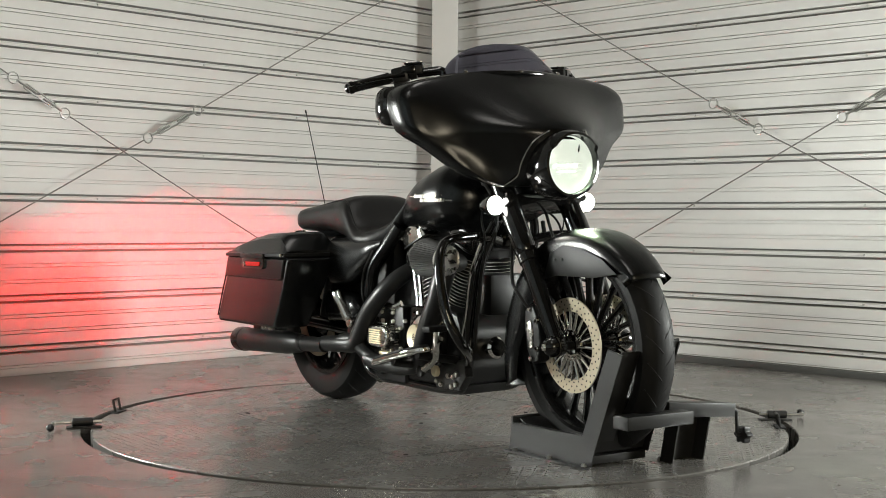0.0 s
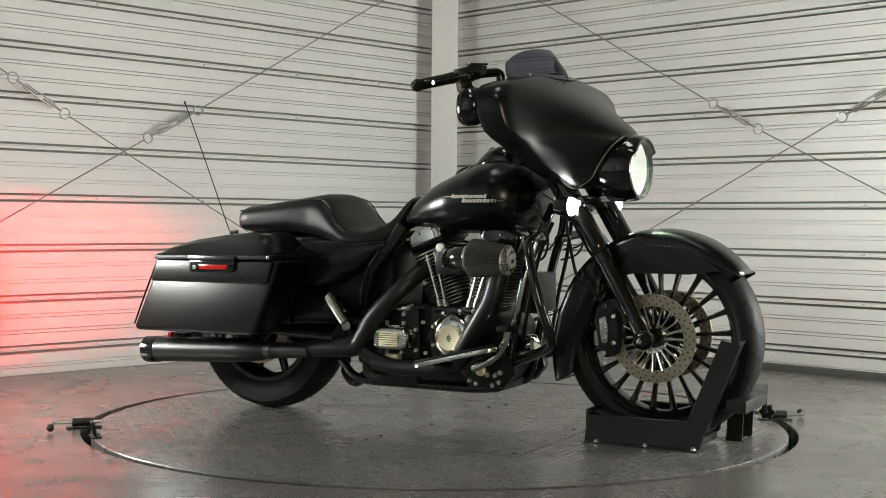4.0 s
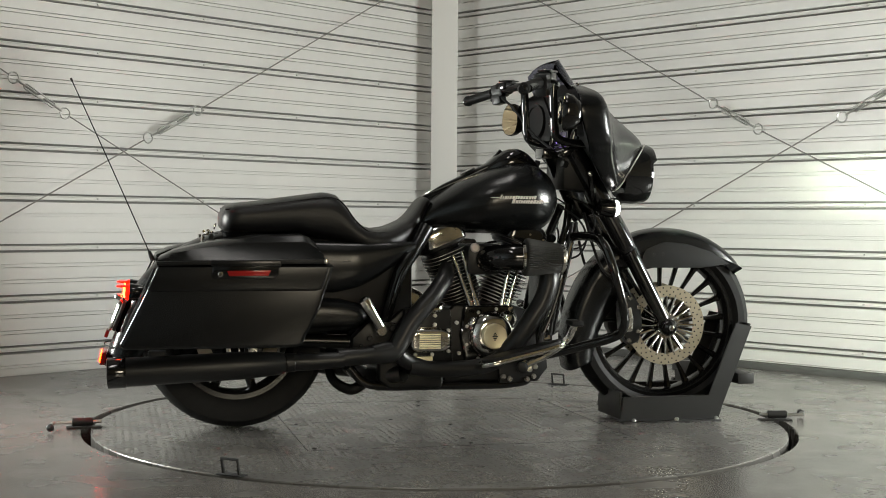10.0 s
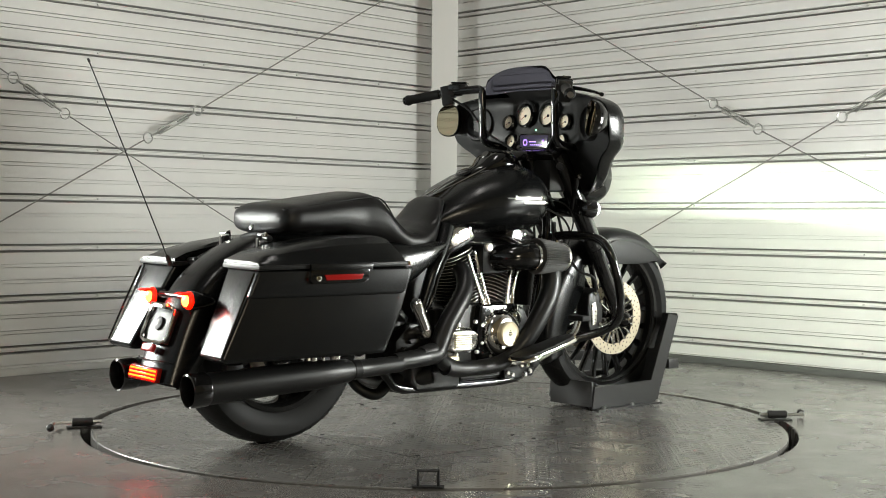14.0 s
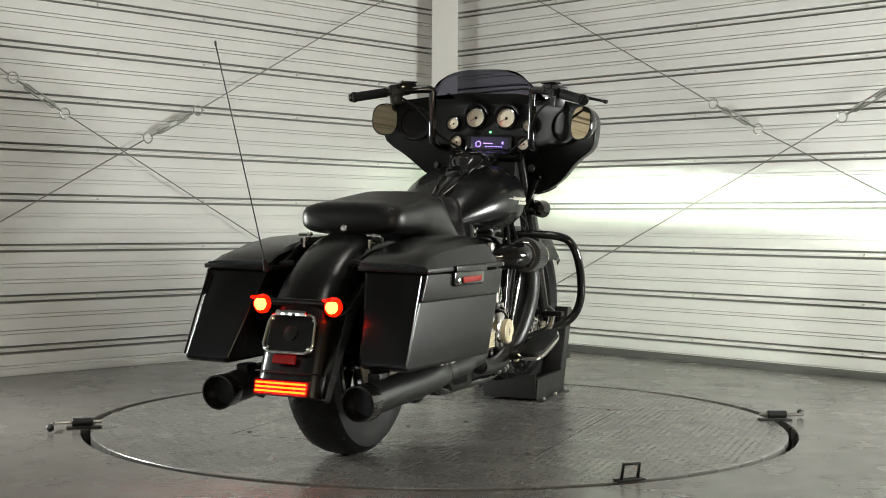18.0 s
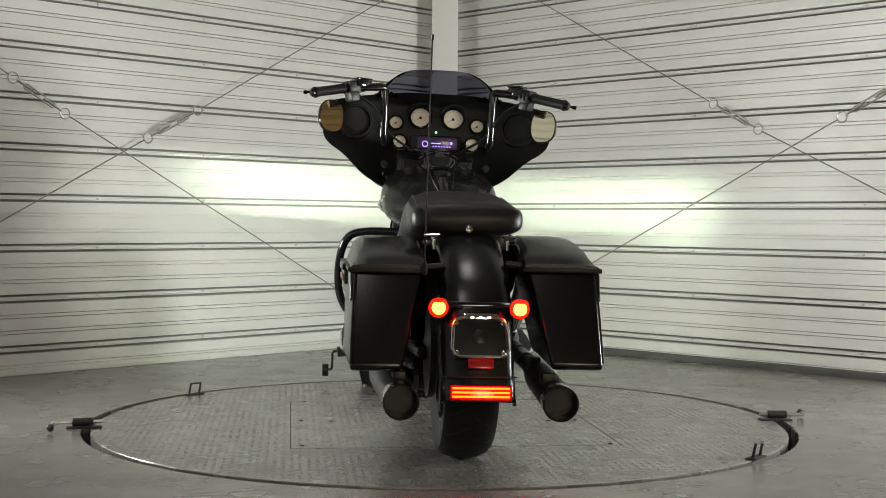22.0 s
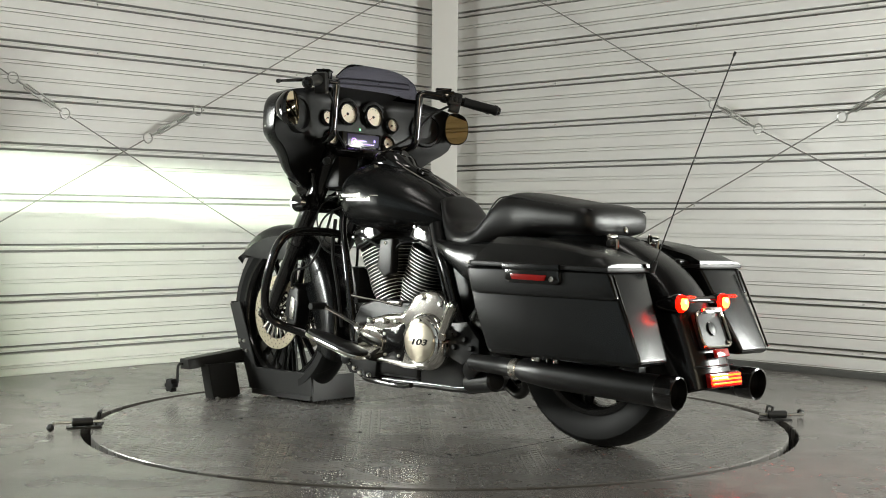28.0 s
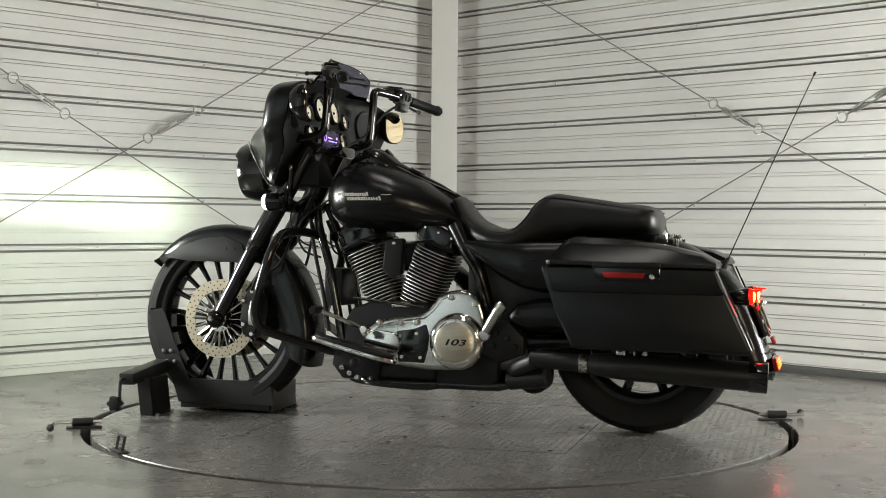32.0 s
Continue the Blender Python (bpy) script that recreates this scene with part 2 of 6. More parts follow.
# added and unseen: lamp housings under the ceiling, and the stands of the light panels
for lx, ly, lz, sx, sy, watts in FILL_LAMPS:
    fix = thing("ceiling_fill", "unseen fill lamp added under the ceiling, in a white housing", "ceiling light", "ceiling lights", m=pose(lx, ly, lz + 0.03))
    part("housing", add_box(B(), (-sx / 2 - 0.03, -sy / 2 - 0.03, 0), (sx / 2 + 0.03, sy / 2 + 0.03, HEIGHT - lz - 0.03), 0.01), M_TRIM, fix)
for eye_p, aim_p, sx, sy, watts, tint in PANELS:
    ang = math.degrees(math.atan2(aim_p[1] - eye_p[1], aim_p[0] - eye_p[0]))
    st_p = thing("light_panel", "unseen upright light panel on an added black stand", "light panel", "light panels", m=pose(eye_p[0], eye_p[1], 0, 0, 0, ang))
    part("panel_housing", add_box(B(), (-0.06, -sx / 2 - 0.02, eye_p[2] - sy / 2 - 0.02), (-0.012, sx / 2 + 0.02, eye_p[2] + sy / 2 + 0.02), 0.006), M_BLACKMETAL, st_p)
    part("stand_foot", add_box(B(), (-0.2, -0.2, 0), (0.05, 0.2, 0.02), 0.005), M_BLACKMETAL, st_p)
    part("stand_pole", add_cyl(B(), (-0.08, 0, 0.02), (-0.08, 0, eye_p[2] + 0.2), 0.015), M_BLACKMETAL, st_p)

# corner column
col = tagged(new("corner_column"), "grey-white painted steel column standing before the wall corner", "column", kind="structure")
col.matrix_world = pose(0.0125, 3.15, 0)
bm = B()
add_box(bm, (-0.078, 0.0, 0), (0.078, 0.012, HEIGHT - 0.002), 0.002)
part("flange", bm, M_COLUMN, col)
bm = B()
add_box(bm, (-0.006, 0.012, 0), (0.006, 0.06, HEIGHT - 0.002))
part("web", bm, M_COLUMN, col)
bm = B()
add_box(bm, (-0.034, 0.06, 0), (0.034, 0.07, HEIGHT - 0.002), 0.002)
part("flange", bm, M_COLUMN, col)

# ---- floor and turntable ----
R_HOLE, R_PLATE = 1.285, 1.252
bm = B()
N = 128
ring = [[Vector((r * math.cos(TAU * i / N), r * math.sin(TAU * i / N), z)) for i in range(N)] for r, z in ((R_HOLE, -0.12), (R_HOLE, -0.003), (R_HOLE + 0.003, 0))]
outer = []
for i in range(N):
    a = TAU * i / N
    c, s = math.cos(a), math.sin(a)
    k = 10 / max(abs(c), abs(s))
    outer.append(Vector((c * k, s * k - 1, 0)))
add_rings(bm, [ring[0], ring[1], ring[2], outer], True, False)
tagged(new("floor", mesh_of("floor", bm, M_FLOOR)), "dark grey sealed concrete floor, stained and slightly glossy", "floor", kind="structure")
bm = B()
add_lathe(bm, [(R_HOLE + 0.02, -0.16), (R_HOLE + 0.02, -0.121)], seg=64)
tagged(new("pit_bottom", mesh_of("pit_bottom", bm, M_PIT)), "dark bottom of the pit under the turntable", "pit", kind="structure")

table = thing("turntable", "round grey tread-plate turntable set flush in the concrete floor", "turntable")
bm = B()
add_lathe(bm, [(R_PLATE - 0.01, -0.06), (R_PLATE, -0.05), (R_PLATE, -0.003), (R_PLATE - 0.003, 0)], seg=128)
part("deck", bm, M_PLATE, table)
HATCH = (-0.572, 0.56, -0.545, 0.55)
# raised treads, laid alternately
bm_v, bm_f = [], []
STEP = 0.026
n = int(R_PLATE / STEP) + 1
for i in range(-n, n + 1):
    for j in range(-n, n + 1):
        x, y = i * STEP, j * STEP
        if x * x + y * y > (R_PLATE - 0.02) ** 2:
            continue
        near = min(abs(x - HATCH[0]), abs(x - HATCH[1])) < 0.014 and HATCH[2] < y < HATCH[3]
        near |= min(abs(y - HATCH[2]), abs(y - HATCH[3])) < 0.014 and HATCH[0] < x < HATCH[1]
        if near:
            continue
        a = radians(45 if (i + j) % 2 else -45)
        c, s = math.cos(a), math.sin(a)
        k = len(bm_v)
        for u, w, z in ((-0.0112, 0, 0), (0, -0.0034, 0), (0.0112, 0, 0), (0, 0.0034, 0), (-0.0055, 0, 0.0007), (0.0055, 0, 0.0007)):
            bm_v.append((x + u * c - w * s, y + u * s + w * c, z))
        bm_f += [(k, k + 1, k + 5, k + 4), (k + 1, k + 2, k + 5), (k + 2, k + 3, k + 4, k + 5), (k + 3, k, k + 4)]
me = bpy.data.meshes.new("tread")
me.from_pydata(bm_v, [], bm_f)
me.materials.append(M_TREAD)
tr = new("tread", me)
tr.parent = table
tagged(tr, "raised tread bars", kind="stuff")
# seams of the hatch
for a, b in (((HATCH[0], HATCH[2]), (HATCH[1], HATCH[2])), ((HATCH[0], HATCH[3]), (HATCH[1], HATCH[3])),
             ((HATCH[0], HATCH[2]), (HATCH[0], HATCH[3])), ((HATCH[1], HATCH[2]), (HATCH[1], HATCH[3]))):
    bm = B()
    add_box(bm, (a[0] - 0.0013, a[1] - 0.0013, -0.002), (b[0] + 0.0013, b[1] + 0.0013, 0.0005))
    part("hatch_seam", bm, M_PIT, table)
for x, y in ((-0.545, -0.512), (-0.515, 0.512), (0.53, -0.508), (0.55, 0.495), (-0.018, -0.505), (0.035, 0.512), (-0.175, 0.055), (0.016, -0.096), (-0.533, 0.009), (0.513, 0.043), (-0.02, -0.405), (0.01, 0.401)):
    bm = B()
    add_lathe(bm, [(0.008, -0.001), (0.008, 0.0015), (0.006, 0.0025)], (x, y, 0), seg=10)
    part("bolt", bm, M_PIT, table)


def lift_ring(x, y, turn):
    r = part("lift_ring", add_tube(B(), [(-0.028, 0, 0.004), (-0.028, 0, 0.05), (0.028, 0, 0.05), (0.028, 0, 0.004)], 0.005, 8, 0), M_BLACKMETAL, table, "small steel pull ring")
    r.matrix_basis = pose(x, y, 0, 12, 0, turn)
    s = part("lift_ring_seat", add_box(B(), (-0.045, -0.018, 0), (0.045, 0.018, 0.004), 0.001), M_PIT, table)
    s.matrix_basis = pose(x, y, 0.0005, 0, 0, turn)


lift_ring(-0.845, -0.91, -42)
lift_ring(0.79, 0.955, -42)


def floor_latch(x, y, turn, label):
    t = thing("floor_latch", label, "latch", "turntable latches", m=pose(x, y, 0, 0, 0, turn))
    part("base", add_box(B(), (-0.06, -0.022, 0), (0.06, 0.022, 0.006), 0.002), M_BLACKMETAL, t)
    part("barrel", add_cyl(B(), (-0.042, 0, 0.022), (0.03, 0, 0.022), 0.015, bevel=0.002), M_BLACKMETAL, t)
    part("bolt_pin", add_cyl(B(), (-0.11, 0, 0.022), (0.06, 0, 0.022), 0.006, seg=12, bevel=0.001), M_STEEL, t, "bright steel pin")
    part("pin_lug", add_tube(B(), [(-0.105, 0, 0.022), (-0.112, -0.03, 0.022), (-0.118, -0.075, 0.018)], 0.006, 8), M_STEEL, t)
    part("knob", add_lathe(B(), [(0.006, 0), (0.013, 0.004), (0.013, 0.014), (0.007, 0.018)], (-0.118, -0.075, 0.012), (-0.1, -0.2, 0.2), 12), M_BLACKMETAL, t)


floor_latch(-1.255, -0.235, 20, "black spring latch with steel pin on the floor beside the turntable")
floor_latch(1.262, 0.075, 182, "bright steel sliding latch on the floor beside the turntable")

# ---- cross bracing on the two walls ----
def brace(m, pts, label):
    """pts: far end, ring, ring, far end, as (along, up) on the wall; a turnbuckle between the two rings."""
    t = thing("brace_rod", label, "brace", "wall cross bracing", m=m)
    y = -0.06
    P = [Vector((p[0], y, p[1])) for p in pts]
    a, r0, r1, b = P
    part("rod", add_cyl(B(), a, r0, 0.0034, seg=8), M_ROD, t)
    part("rod", add_cyl(B(), r1, b, 0.0034, seg=8), M_ROD, t)
    d = (r1 - r0).normalized()
    up = Vector((0, -1, 0)).cross(d)
    for c, e in ((r0, d), (r1, -d)):
        pts2 = [c + e * 0.026 + (e * math.cos(TAU * i / 16) + up * math.sin(TAU * i / 16)) * 0.026 for i in range(17)]
        part("eye", add_tube(B(), pts2, 0.0038, 8, 0), M_STEEL, t)
    p, q = r0 + d * 0.055, r1 - d * 0.055
    L = (q - p).length
    part("threaded_shank", add_cyl(B(), p - d * 0.008, p + d * L * 0.4, 0.0058, seg=8), M_STEEL, t)
    part("threaded_shank", add_cyl(B(), q + d * 0.008, q - d * L * 0.4, 0.0058, seg=8), M_STEEL, t)
    u, v = p + d * L * 0.12, q - d * L * 0.12
    for s in (-1, 1):
        part("buckle_bar", add_tube(B(), [u, u + d * 0.012 + up * 0.012 * s, v - d * 0.012 + up * 0.012 * s, v], 0.0046, 8, 0), M_STEEL, t)


def on(a, b, s):
    return (s, a[1] + (b[1] - a[1]) * (s - a[0]) / (b[0] - a[0]))


ROD = "thin steel brace rod with turnbuckle on the wall"
brace(W_L, [on((-0.48, 1.40), (-0.167, 1.227), -2.3), (-0.48, 1.40), (-0.167, 1.227), on((-0.167, 1.227), (0.88, 0.691), 2.35)], ROD)
brace(W_L, [on((1.873, 2.019), (0.605, 1.316), 2.4), (0.605, 1.316), (0.255, 1.135), on((0.255, 1.135), (-0.522, 0.721), -1.8)], ROD)
brace(W_R, [on((-1.673, 2.033), (-0.472, 1.371), -2.3), (-0.472, 1.371), (-0.156, 1.203), on((-0.156, 1.203), (0.516, 0.879), 2.0)], ROD)
brace(W_R, [on((0.261, 1.242), (0.599, 1.41), 2.2), (0.599, 1.41), (0.261, 1.242), on((0.261, 1.242), (-0.919, 0.667), -2.2)], ROD)

# ---- motorcycle materials ----
M_SATIN = mat("satin_black_paint", (0.0045, 0.0049, 0.0051), 0.25, 0, 0.2, 5, 0.004, 220, rough_vary=0.03, spec=0.42)
M_GLOSS = mat("gloss_black_paint", (0.006, 0.006, 0.006), 0.10, 0, 0.2, 8, rough_vary=0.04, coat=0.4)
M_PLASTIC = mat("black_plastic", (0.007, 0.007, 0.007), 0.45, 0, 0.2, 20, 0.06, 300, rough_vary=0.08, spec=0.3)
M_LEATHER = mat("black_vinyl", (0.007, 0.0066, 0.0066), 0.38, 0, 0.2, 12, 0.18, 260, rough_vary=0.07, spec=0.35)
M_RUBBER = mat("tyre_rubber", (0.007, 0.007, 0.0068), 0.55, 0, 0.25, 18, 0.12, 160, rough_vary=0.1, spec=0.22)
M_CHROME = mat("chrome", (0.78, 0.76, 0.72), 0.07, 1.0, 0.03, 12, rough_vary=0.03)
M_POLISH = mat("polished_cover", (0.72, 0.70, 0.66), 0.11, 1.0, 0.05, 14, rough_vary=0.06)
M_ALU = mat("brushed_aluminium", (0.62, 0.60, 0.56), 0.28, 1.0, 0.08, 40, rough_vary=0.08)
M_ROTOR = mat("brake_disc_steel", (0.40, 0.35, 0.26), 0.42, 0.8, 0.1, 60, rough_vary=0.08)
M_FIN = mat("machined_fin_edge", (0.85, 0.83, 0.79), 0.5, 0.7, 0.1, 40)
M_BADGE = mat("badge_metal", (0.6, 0.57, 0.5), 0.42, 0.35, 0.1, 60, rough_vary=0.08)
M_TIMER = mat("cream_cast_cover", (0.86, 0.76, 0.53), 0.42, 0.6, 0.06, 50, rough_vary=0.08)
M_NUT = mat("zinc_bolt_heads", (0.8, 0.78, 0.73), 0.42, 0.8, 0.1, 40)
M_DISC = mat("brushed_cover_disc", (0.62, 0.56, 0.45), 0.34, 1.0, 0.06, 50, rough_vary=0.08)
nt = M_DISC.node_tree
wv = nt.nodes.new("ShaderNodeTexWave")
wv.bands_direction, wv.inputs["Scale"].default_value, wv.inputs["Distortion"].default_value = "Z", 70.0, 0.6
wv.inputs["Detail"].default_value = 3.0
bp = nt.nodes.new("ShaderNodeBump")
bp.inputs["Strength"].default_value, bp.inputs["Distance"].default_value = 0.3, 0.0008
nt.links.new(nt.nodes["Texture Coordinate"].outputs["Object"], wv.inputs["Vector"])
nt.links.new(wv.outputs["Fac"], bp.inputs["Height"])
nt.links.new(bp.outputs["Normal"], nt.nodes["Principled BSDF"].inputs["Normal"])
M_CASE = mat("black_crinkle_case", (0.006, 0.006, 0.006), 0.38, 0.0, 0.2, 30, 0.1, 300, spec=0.35)
M_EXH = mat("black_ceramic_exhaust", (0.007, 0.007, 0.007), 0.38, 0.0, 0.2, 10, rough_vary=0.06, spec=0.5)
M_SPOKE = mat("gloss_black_spoke", (0.008, 0.008, 0.008), 0.15, 0.0, 0.2, 20, rough_vary=0.04)
M_FILTER = mat("filter_pleats", (0.03, 0.029, 0.027), 0.7, 0, 0.2, 40)
M_REFL = mat("red_reflector", (0.34, 0.012, 0.01), 0.16, 0, 0.12, 60, rough_vary=0.04)
M_REDLENS = mat("dark_red_lens", (0.20, 0.008, 0.006), 0.12, 0, 0.1, 40)
M_DIAL = mat("cream_dial", (0.78, 0.69, 0.55), 0.4, 0, 0.05, 30)
M_NEEDLE = mat("dial_needle", (0.35, 0.03, 0.01), 0.4, 0, 0.05, 30)
# warm reflection is put into the glass colour as an amber tint
M_MIRROR = mat("mirror_glass", (0.88, 0.74, 0.50), 0.02, 1.0, 0.0, 8, rough_vary=0)
M_LENS = glass("clear_lens", (0.95, 0.96, 0.95))
M_SCREEN = glass("smoked_screen", (0.17, 0.17, 0.22), 0.02)
M_HEAD = glow("headlamp_led", (0.82, 1.0, 0.74), 170000.0)
M_SPILL = glow("spill_led", (0.80, 1.0, 0.70), 17000.0)
M_DRL = glow("white_marker_led", (1.0, 0.97, 0.9), 28.0)
M_TAIL = glow("red_tail_lens", (1.0, 0.003, 0.0), 6.0, (0.3, 0.01, 0.01))
M_TAILCORE = glow("tail_bulb", (1.0, 0.03, 0.004), 80.0, (0.3, 0.01, 0.01))
M_TAILLED = glow("red_beam_emitter", (1.0, 0.0, 0.0), 190000.0, (0.3, 0.01, 0.01))
M_BAR = glow("red_strip_led", (1.0, 0.011, 0.0004), 60.0, (0.3, 0.01, 0.01))
M_PLATELED = glow("plate_led", (0.9, 0.95, 1.0), 5.0)
M_RADIO = glow("radio_violet", (0.30, 0.12, 0.9), 2.0)
M_RADIODIM = glow("radio_screen", (0.2, 0.12, 0.4), 0.07, (0.02, 0.02, 0.03))
M_GREEN = glow("green_lamp", (0.15, 1.0, 0.3), 4.0)

bike = thing("motorcycle", "matte black touring motorcycle with fork-mounted fairing and hard saddlebags, lights on", "motorcycle")

# the fork, its wheel and the fairing are turned a little to the right
PIVOT, STEER_AXIS = Vector((0.47, 0, 0.83)), Vector((-math.sin(radians(26)), 0, math.cos(radians(26))))
STEER = Matrix.Translation(PIVOT) @ Matrix.Rotation(radians(-3.2), 4, STEER_AXIS) @ Matrix.Translation(-PIVOT)


def fpart(name, bm, material, parent, label="", sharp=32):
    """A part of the steered front."""
    bmesh.ops.transform(bm, matrix=STEER, verts=bm.verts)
    return part(name, bm, material, parent, label, sharp)


def fpieces(name, bm, material, parent, label=""):
    bmesh.ops.transform(bm, matrix=STEER, verts=bm.verts)
    pieces(name, bm, material, parent, label)


def both(fn):
    for s in (-1, 1):
        fn(s)


def lerp(table, x):
    """Value at x in a table of (x, value), smoothly joined."""
    if x <= table[0][0]:
        return table[0][1]
    for (a, va), (b, vb) in zip(table, table[1:]):
        if x <= b:
            return va + (vb - va) * (x - a) / (b - a)
    return table[-1][1]


def section(x, hw, zlo, zhi, n=28, pw=2.4, tilt=0.0):
    """A rounded ring across the machine at x."""
    cz, hz = (zlo + zhi) / 2, (zhi - zlo) / 2
    out = []
    for i in range(n):
        a = TAU * i / n
        c, s = math.cos(a), math.sin(a)
        out.append(Vector((x + tilt * s * hz, hw * math.copysign(abs(c) ** (2 / pw), c), cz + hz * math.copysign(abs(s) ** (2 / pw), s))))
    return out


# ---- wheels ----
def tyre_profile(R, w, r_in):
    return [(r_in, -w * 0.36), (r_in + 0.012, -w * 0.42), (R - 0.055, -w * 0.5), (R - 0.03, -w * 0.49), (R - 0.012, -w * 0.38), (R - 0.003, -w * 0.2), (R, 0),
            (R - 0.003, w * 0.2), (R - 0.012, w * 0.38), (R - 0.03, w * 0.49), (R - 0.055, w * 0.5), (r_in + 0.012, w * 0.42), (r_in, w * 0.36), (r_in - 0.004, 0), (r_in, -w * 0.36)]


def tyre_grooves(wheel_part, c, R, w, n, putter):
    """Curved tread grooves, as thin dark blocks let into the tyre."""
    bm = B()
    for k in range(n):
        for sgn in (-1, 1):
            pts = []
            for q in range(5):
                u = q / 4
                a = TAU * (k + (0.5 if sgn > 0 else 0)) / n + 0.16 * u
                yy = sgn * w * (0.04 + 0.38 * u)
                rr = R - 0.014 * (abs(yy) / (w * 0.4)) ** 2.2 - 0.0027
                pts.append(Vector((c.x + rr * math.cos(a), c.y + yy, c.z + rr * math.sin(a))))
            add_tube(bm, pts, 0.0032, 5, 0)
    tagged(putter("tread_pattern", bm, M_PIT, wheel_part), kind="stuff")


FA = Vector((0.858, 0, 0.357))
front_wheel = new("front_wheel")
front_wheel.parent = bike
bm = B()
add_lathe(bm, tyre_profile(0.352, 0.125, 0.272), FA, (0, 1, 0), 72, False)
fpart("tyre", bm, M_RUBBER, front_wheel, "black road tyre")
tyre_grooves(front_wheel, FA, 0.352, 0.125, 26, fpart)
bm = B()
add_lathe(bm, [(0.276, -0.046), (0.279, -0.05), (0.266, -0.05), (0.256, -0.04), (0.25, -0.018), (0.25, 0.018), (0.256, 0.04), (0.266, 0.05), (0.279, 0.05), (0.276, 0.046), (0.268, 0.03), (0.268, -0.03), (0.276, -0.046)], FA, (0, 1, 0), 72, False)
fpart("rim", bm, M_SPOKE, front_wheel, "gloss black rim")
bm = B()
add_lathe(bm, [(0.035, -0.075), (0.045, -0.07), (0.05, -0.03), (0.042, 0), (0.05, 0.03), (0.045, 0.07), (0.035, 0.075)], FA, (0, 1, 0), 32)
fpart("hub", bm, M_GLOSS, front_wheel)
NS = 21
for k in range(NS):
    a = TAU * (k + 0.3) / NS
    d = Vector((math.cos(a), 0, math.sin(a)))
    t = Vector((-d.z, 0, d.x))
    bm = B()
    rings = []
    for r, hw, hy, y in ((0.04, 0.0065, 0.018, 0), (0.10, 0.0062, 0.014, 0), (0.18, 0.0072, 0.012, 0), (0.235, 0.0095, 0.013, 0), (0.253, 0.013, 0.017, 0)):
        p = FA + d * r
        rings.append([p + t * hw * cx + Vector((0, hy * cy, 0)) for cx, cy in ((-1, -0.5), (-0.55, -1), (0.55, -1), (1, -0.5), (1, 0.5), (0.55, 1), (-0.55, 1), (-1, 0.5))])
    add_rings(bm, rings)
    fpart("spoke", bm, M_SPOKE, front_wheel)
# brake discs on both sides, drilled
for s in (-1, 1):
    bm = B()
    y0, n, ri, ro = s * 0.078, 48, 0.108, 0.150
    add_lathe(bm, [(ri, -0.0025), (ro, -0.0025), (ro + 0.0005, 0), (ro, 0.0025), (ri, 0.0025), (ri, -0.0025)], FA + Vector((0, y0, 0)), (0, 1, 0), 64, False)
    disc = fpart("brake_disc", bm, M_ROTOR, front_wheel, "drilled steel brake disc", 40)
    bm = B()
    for k in range(30):
        for q, rr in ((0, 0.116), (1, 0.129), (0, 0.142)):
            a = TAU * (k + 0.5 * q) / 30
            add_lathe(bm, [(0.0031, -0.0032), (0.0031, 0.0032)], FA + Vector((rr * math.cos(a), y0, rr * math.sin(a))), (0, 1, 0), 6)
    fpieces("drilled_hole", bm, M_PIT, disc)
    bm = B()
    add_lathe(bm, [(0.03, -0.004), (0.05, -0.005), (0.05, 0.005), (0.03, 0.004), (0.03, -0.004)], FA + Vector((0, y0, 0)), (0, 1, 0), 32, False)
    for k in range(20):
        a = TAU * k / 20
        d = Vector((math.cos(a), 0, math.sin(a)))
        add_cyl(bm, FA + d * 0.046 + Vector((0, y0, 0)), FA + d * 0.111 + Vector((0, y0, 0)), 0.0054, seg=8)
    fpieces("carrier_arm", bm, M_CHROME, disc, "polished disc carrier")
    bm = B()
    for k in range(10):
        a = TAU * k / 10
        add_bolt(bm, FA + Vector((0.04 * math.cos(a), y0 + s * 0.004, 0.04 * math.sin(a))), (0, s, 0), 0.005, 0.005)
    fpieces("disc_bolt", bm, M_CHROME, disc)

RA = Vector((-0.752, 0, 0.328))
rear_wheel = new("rear_wheel")
rear_wheel.parent = bike
bm = B()
add_lathe(bm, tyre_profile(0.328, 0.164, 0.215), RA, (0, 1, 0), 72, False)
part("tyre", bm, M_RUBBER, rear_wheel, "wide black road tyre")
tyre_grooves(rear_wheel, RA, 0.328, 0.164, 24, part)
bm = B()
add_lathe(bm, [(0.218, -0.066), (0.222, -0.07), (0.205, -0.07), (0.195, -0.055), (0.19, -0.02), (0.19, 0.02), (0.195, 0.055), (0.205, 0.07), (0.222, 0.07), (0.218, 0.066), (0.21, 0.04), (0.21, -0.04), (0.218, -0.066)], RA, (0, 1, 0), 64, False)
part("rim", bm, M_SPOKE, rear_wheel, "gloss black rim")
for k in range(9):
    a = TAU * (k + 0.2) / 9
    d = Vector((math.cos(a), 0, math.sin(a)))
    bm = B()
    add_cyl(bm, RA + d * 0.04, RA + d * 0.195, 0.02, 0.016, 8)
    part("spoke", bm, M_SPOKE, rear_wheel)
part("hub", add_lathe(B(), [(0.05, -0.09), (0.06, -0.08), (0.05, 0), (0.06, 0.08), (0.05, 0.09)], RA, (0, 1, 0), 24), M_GLOSS, rear_wheel)
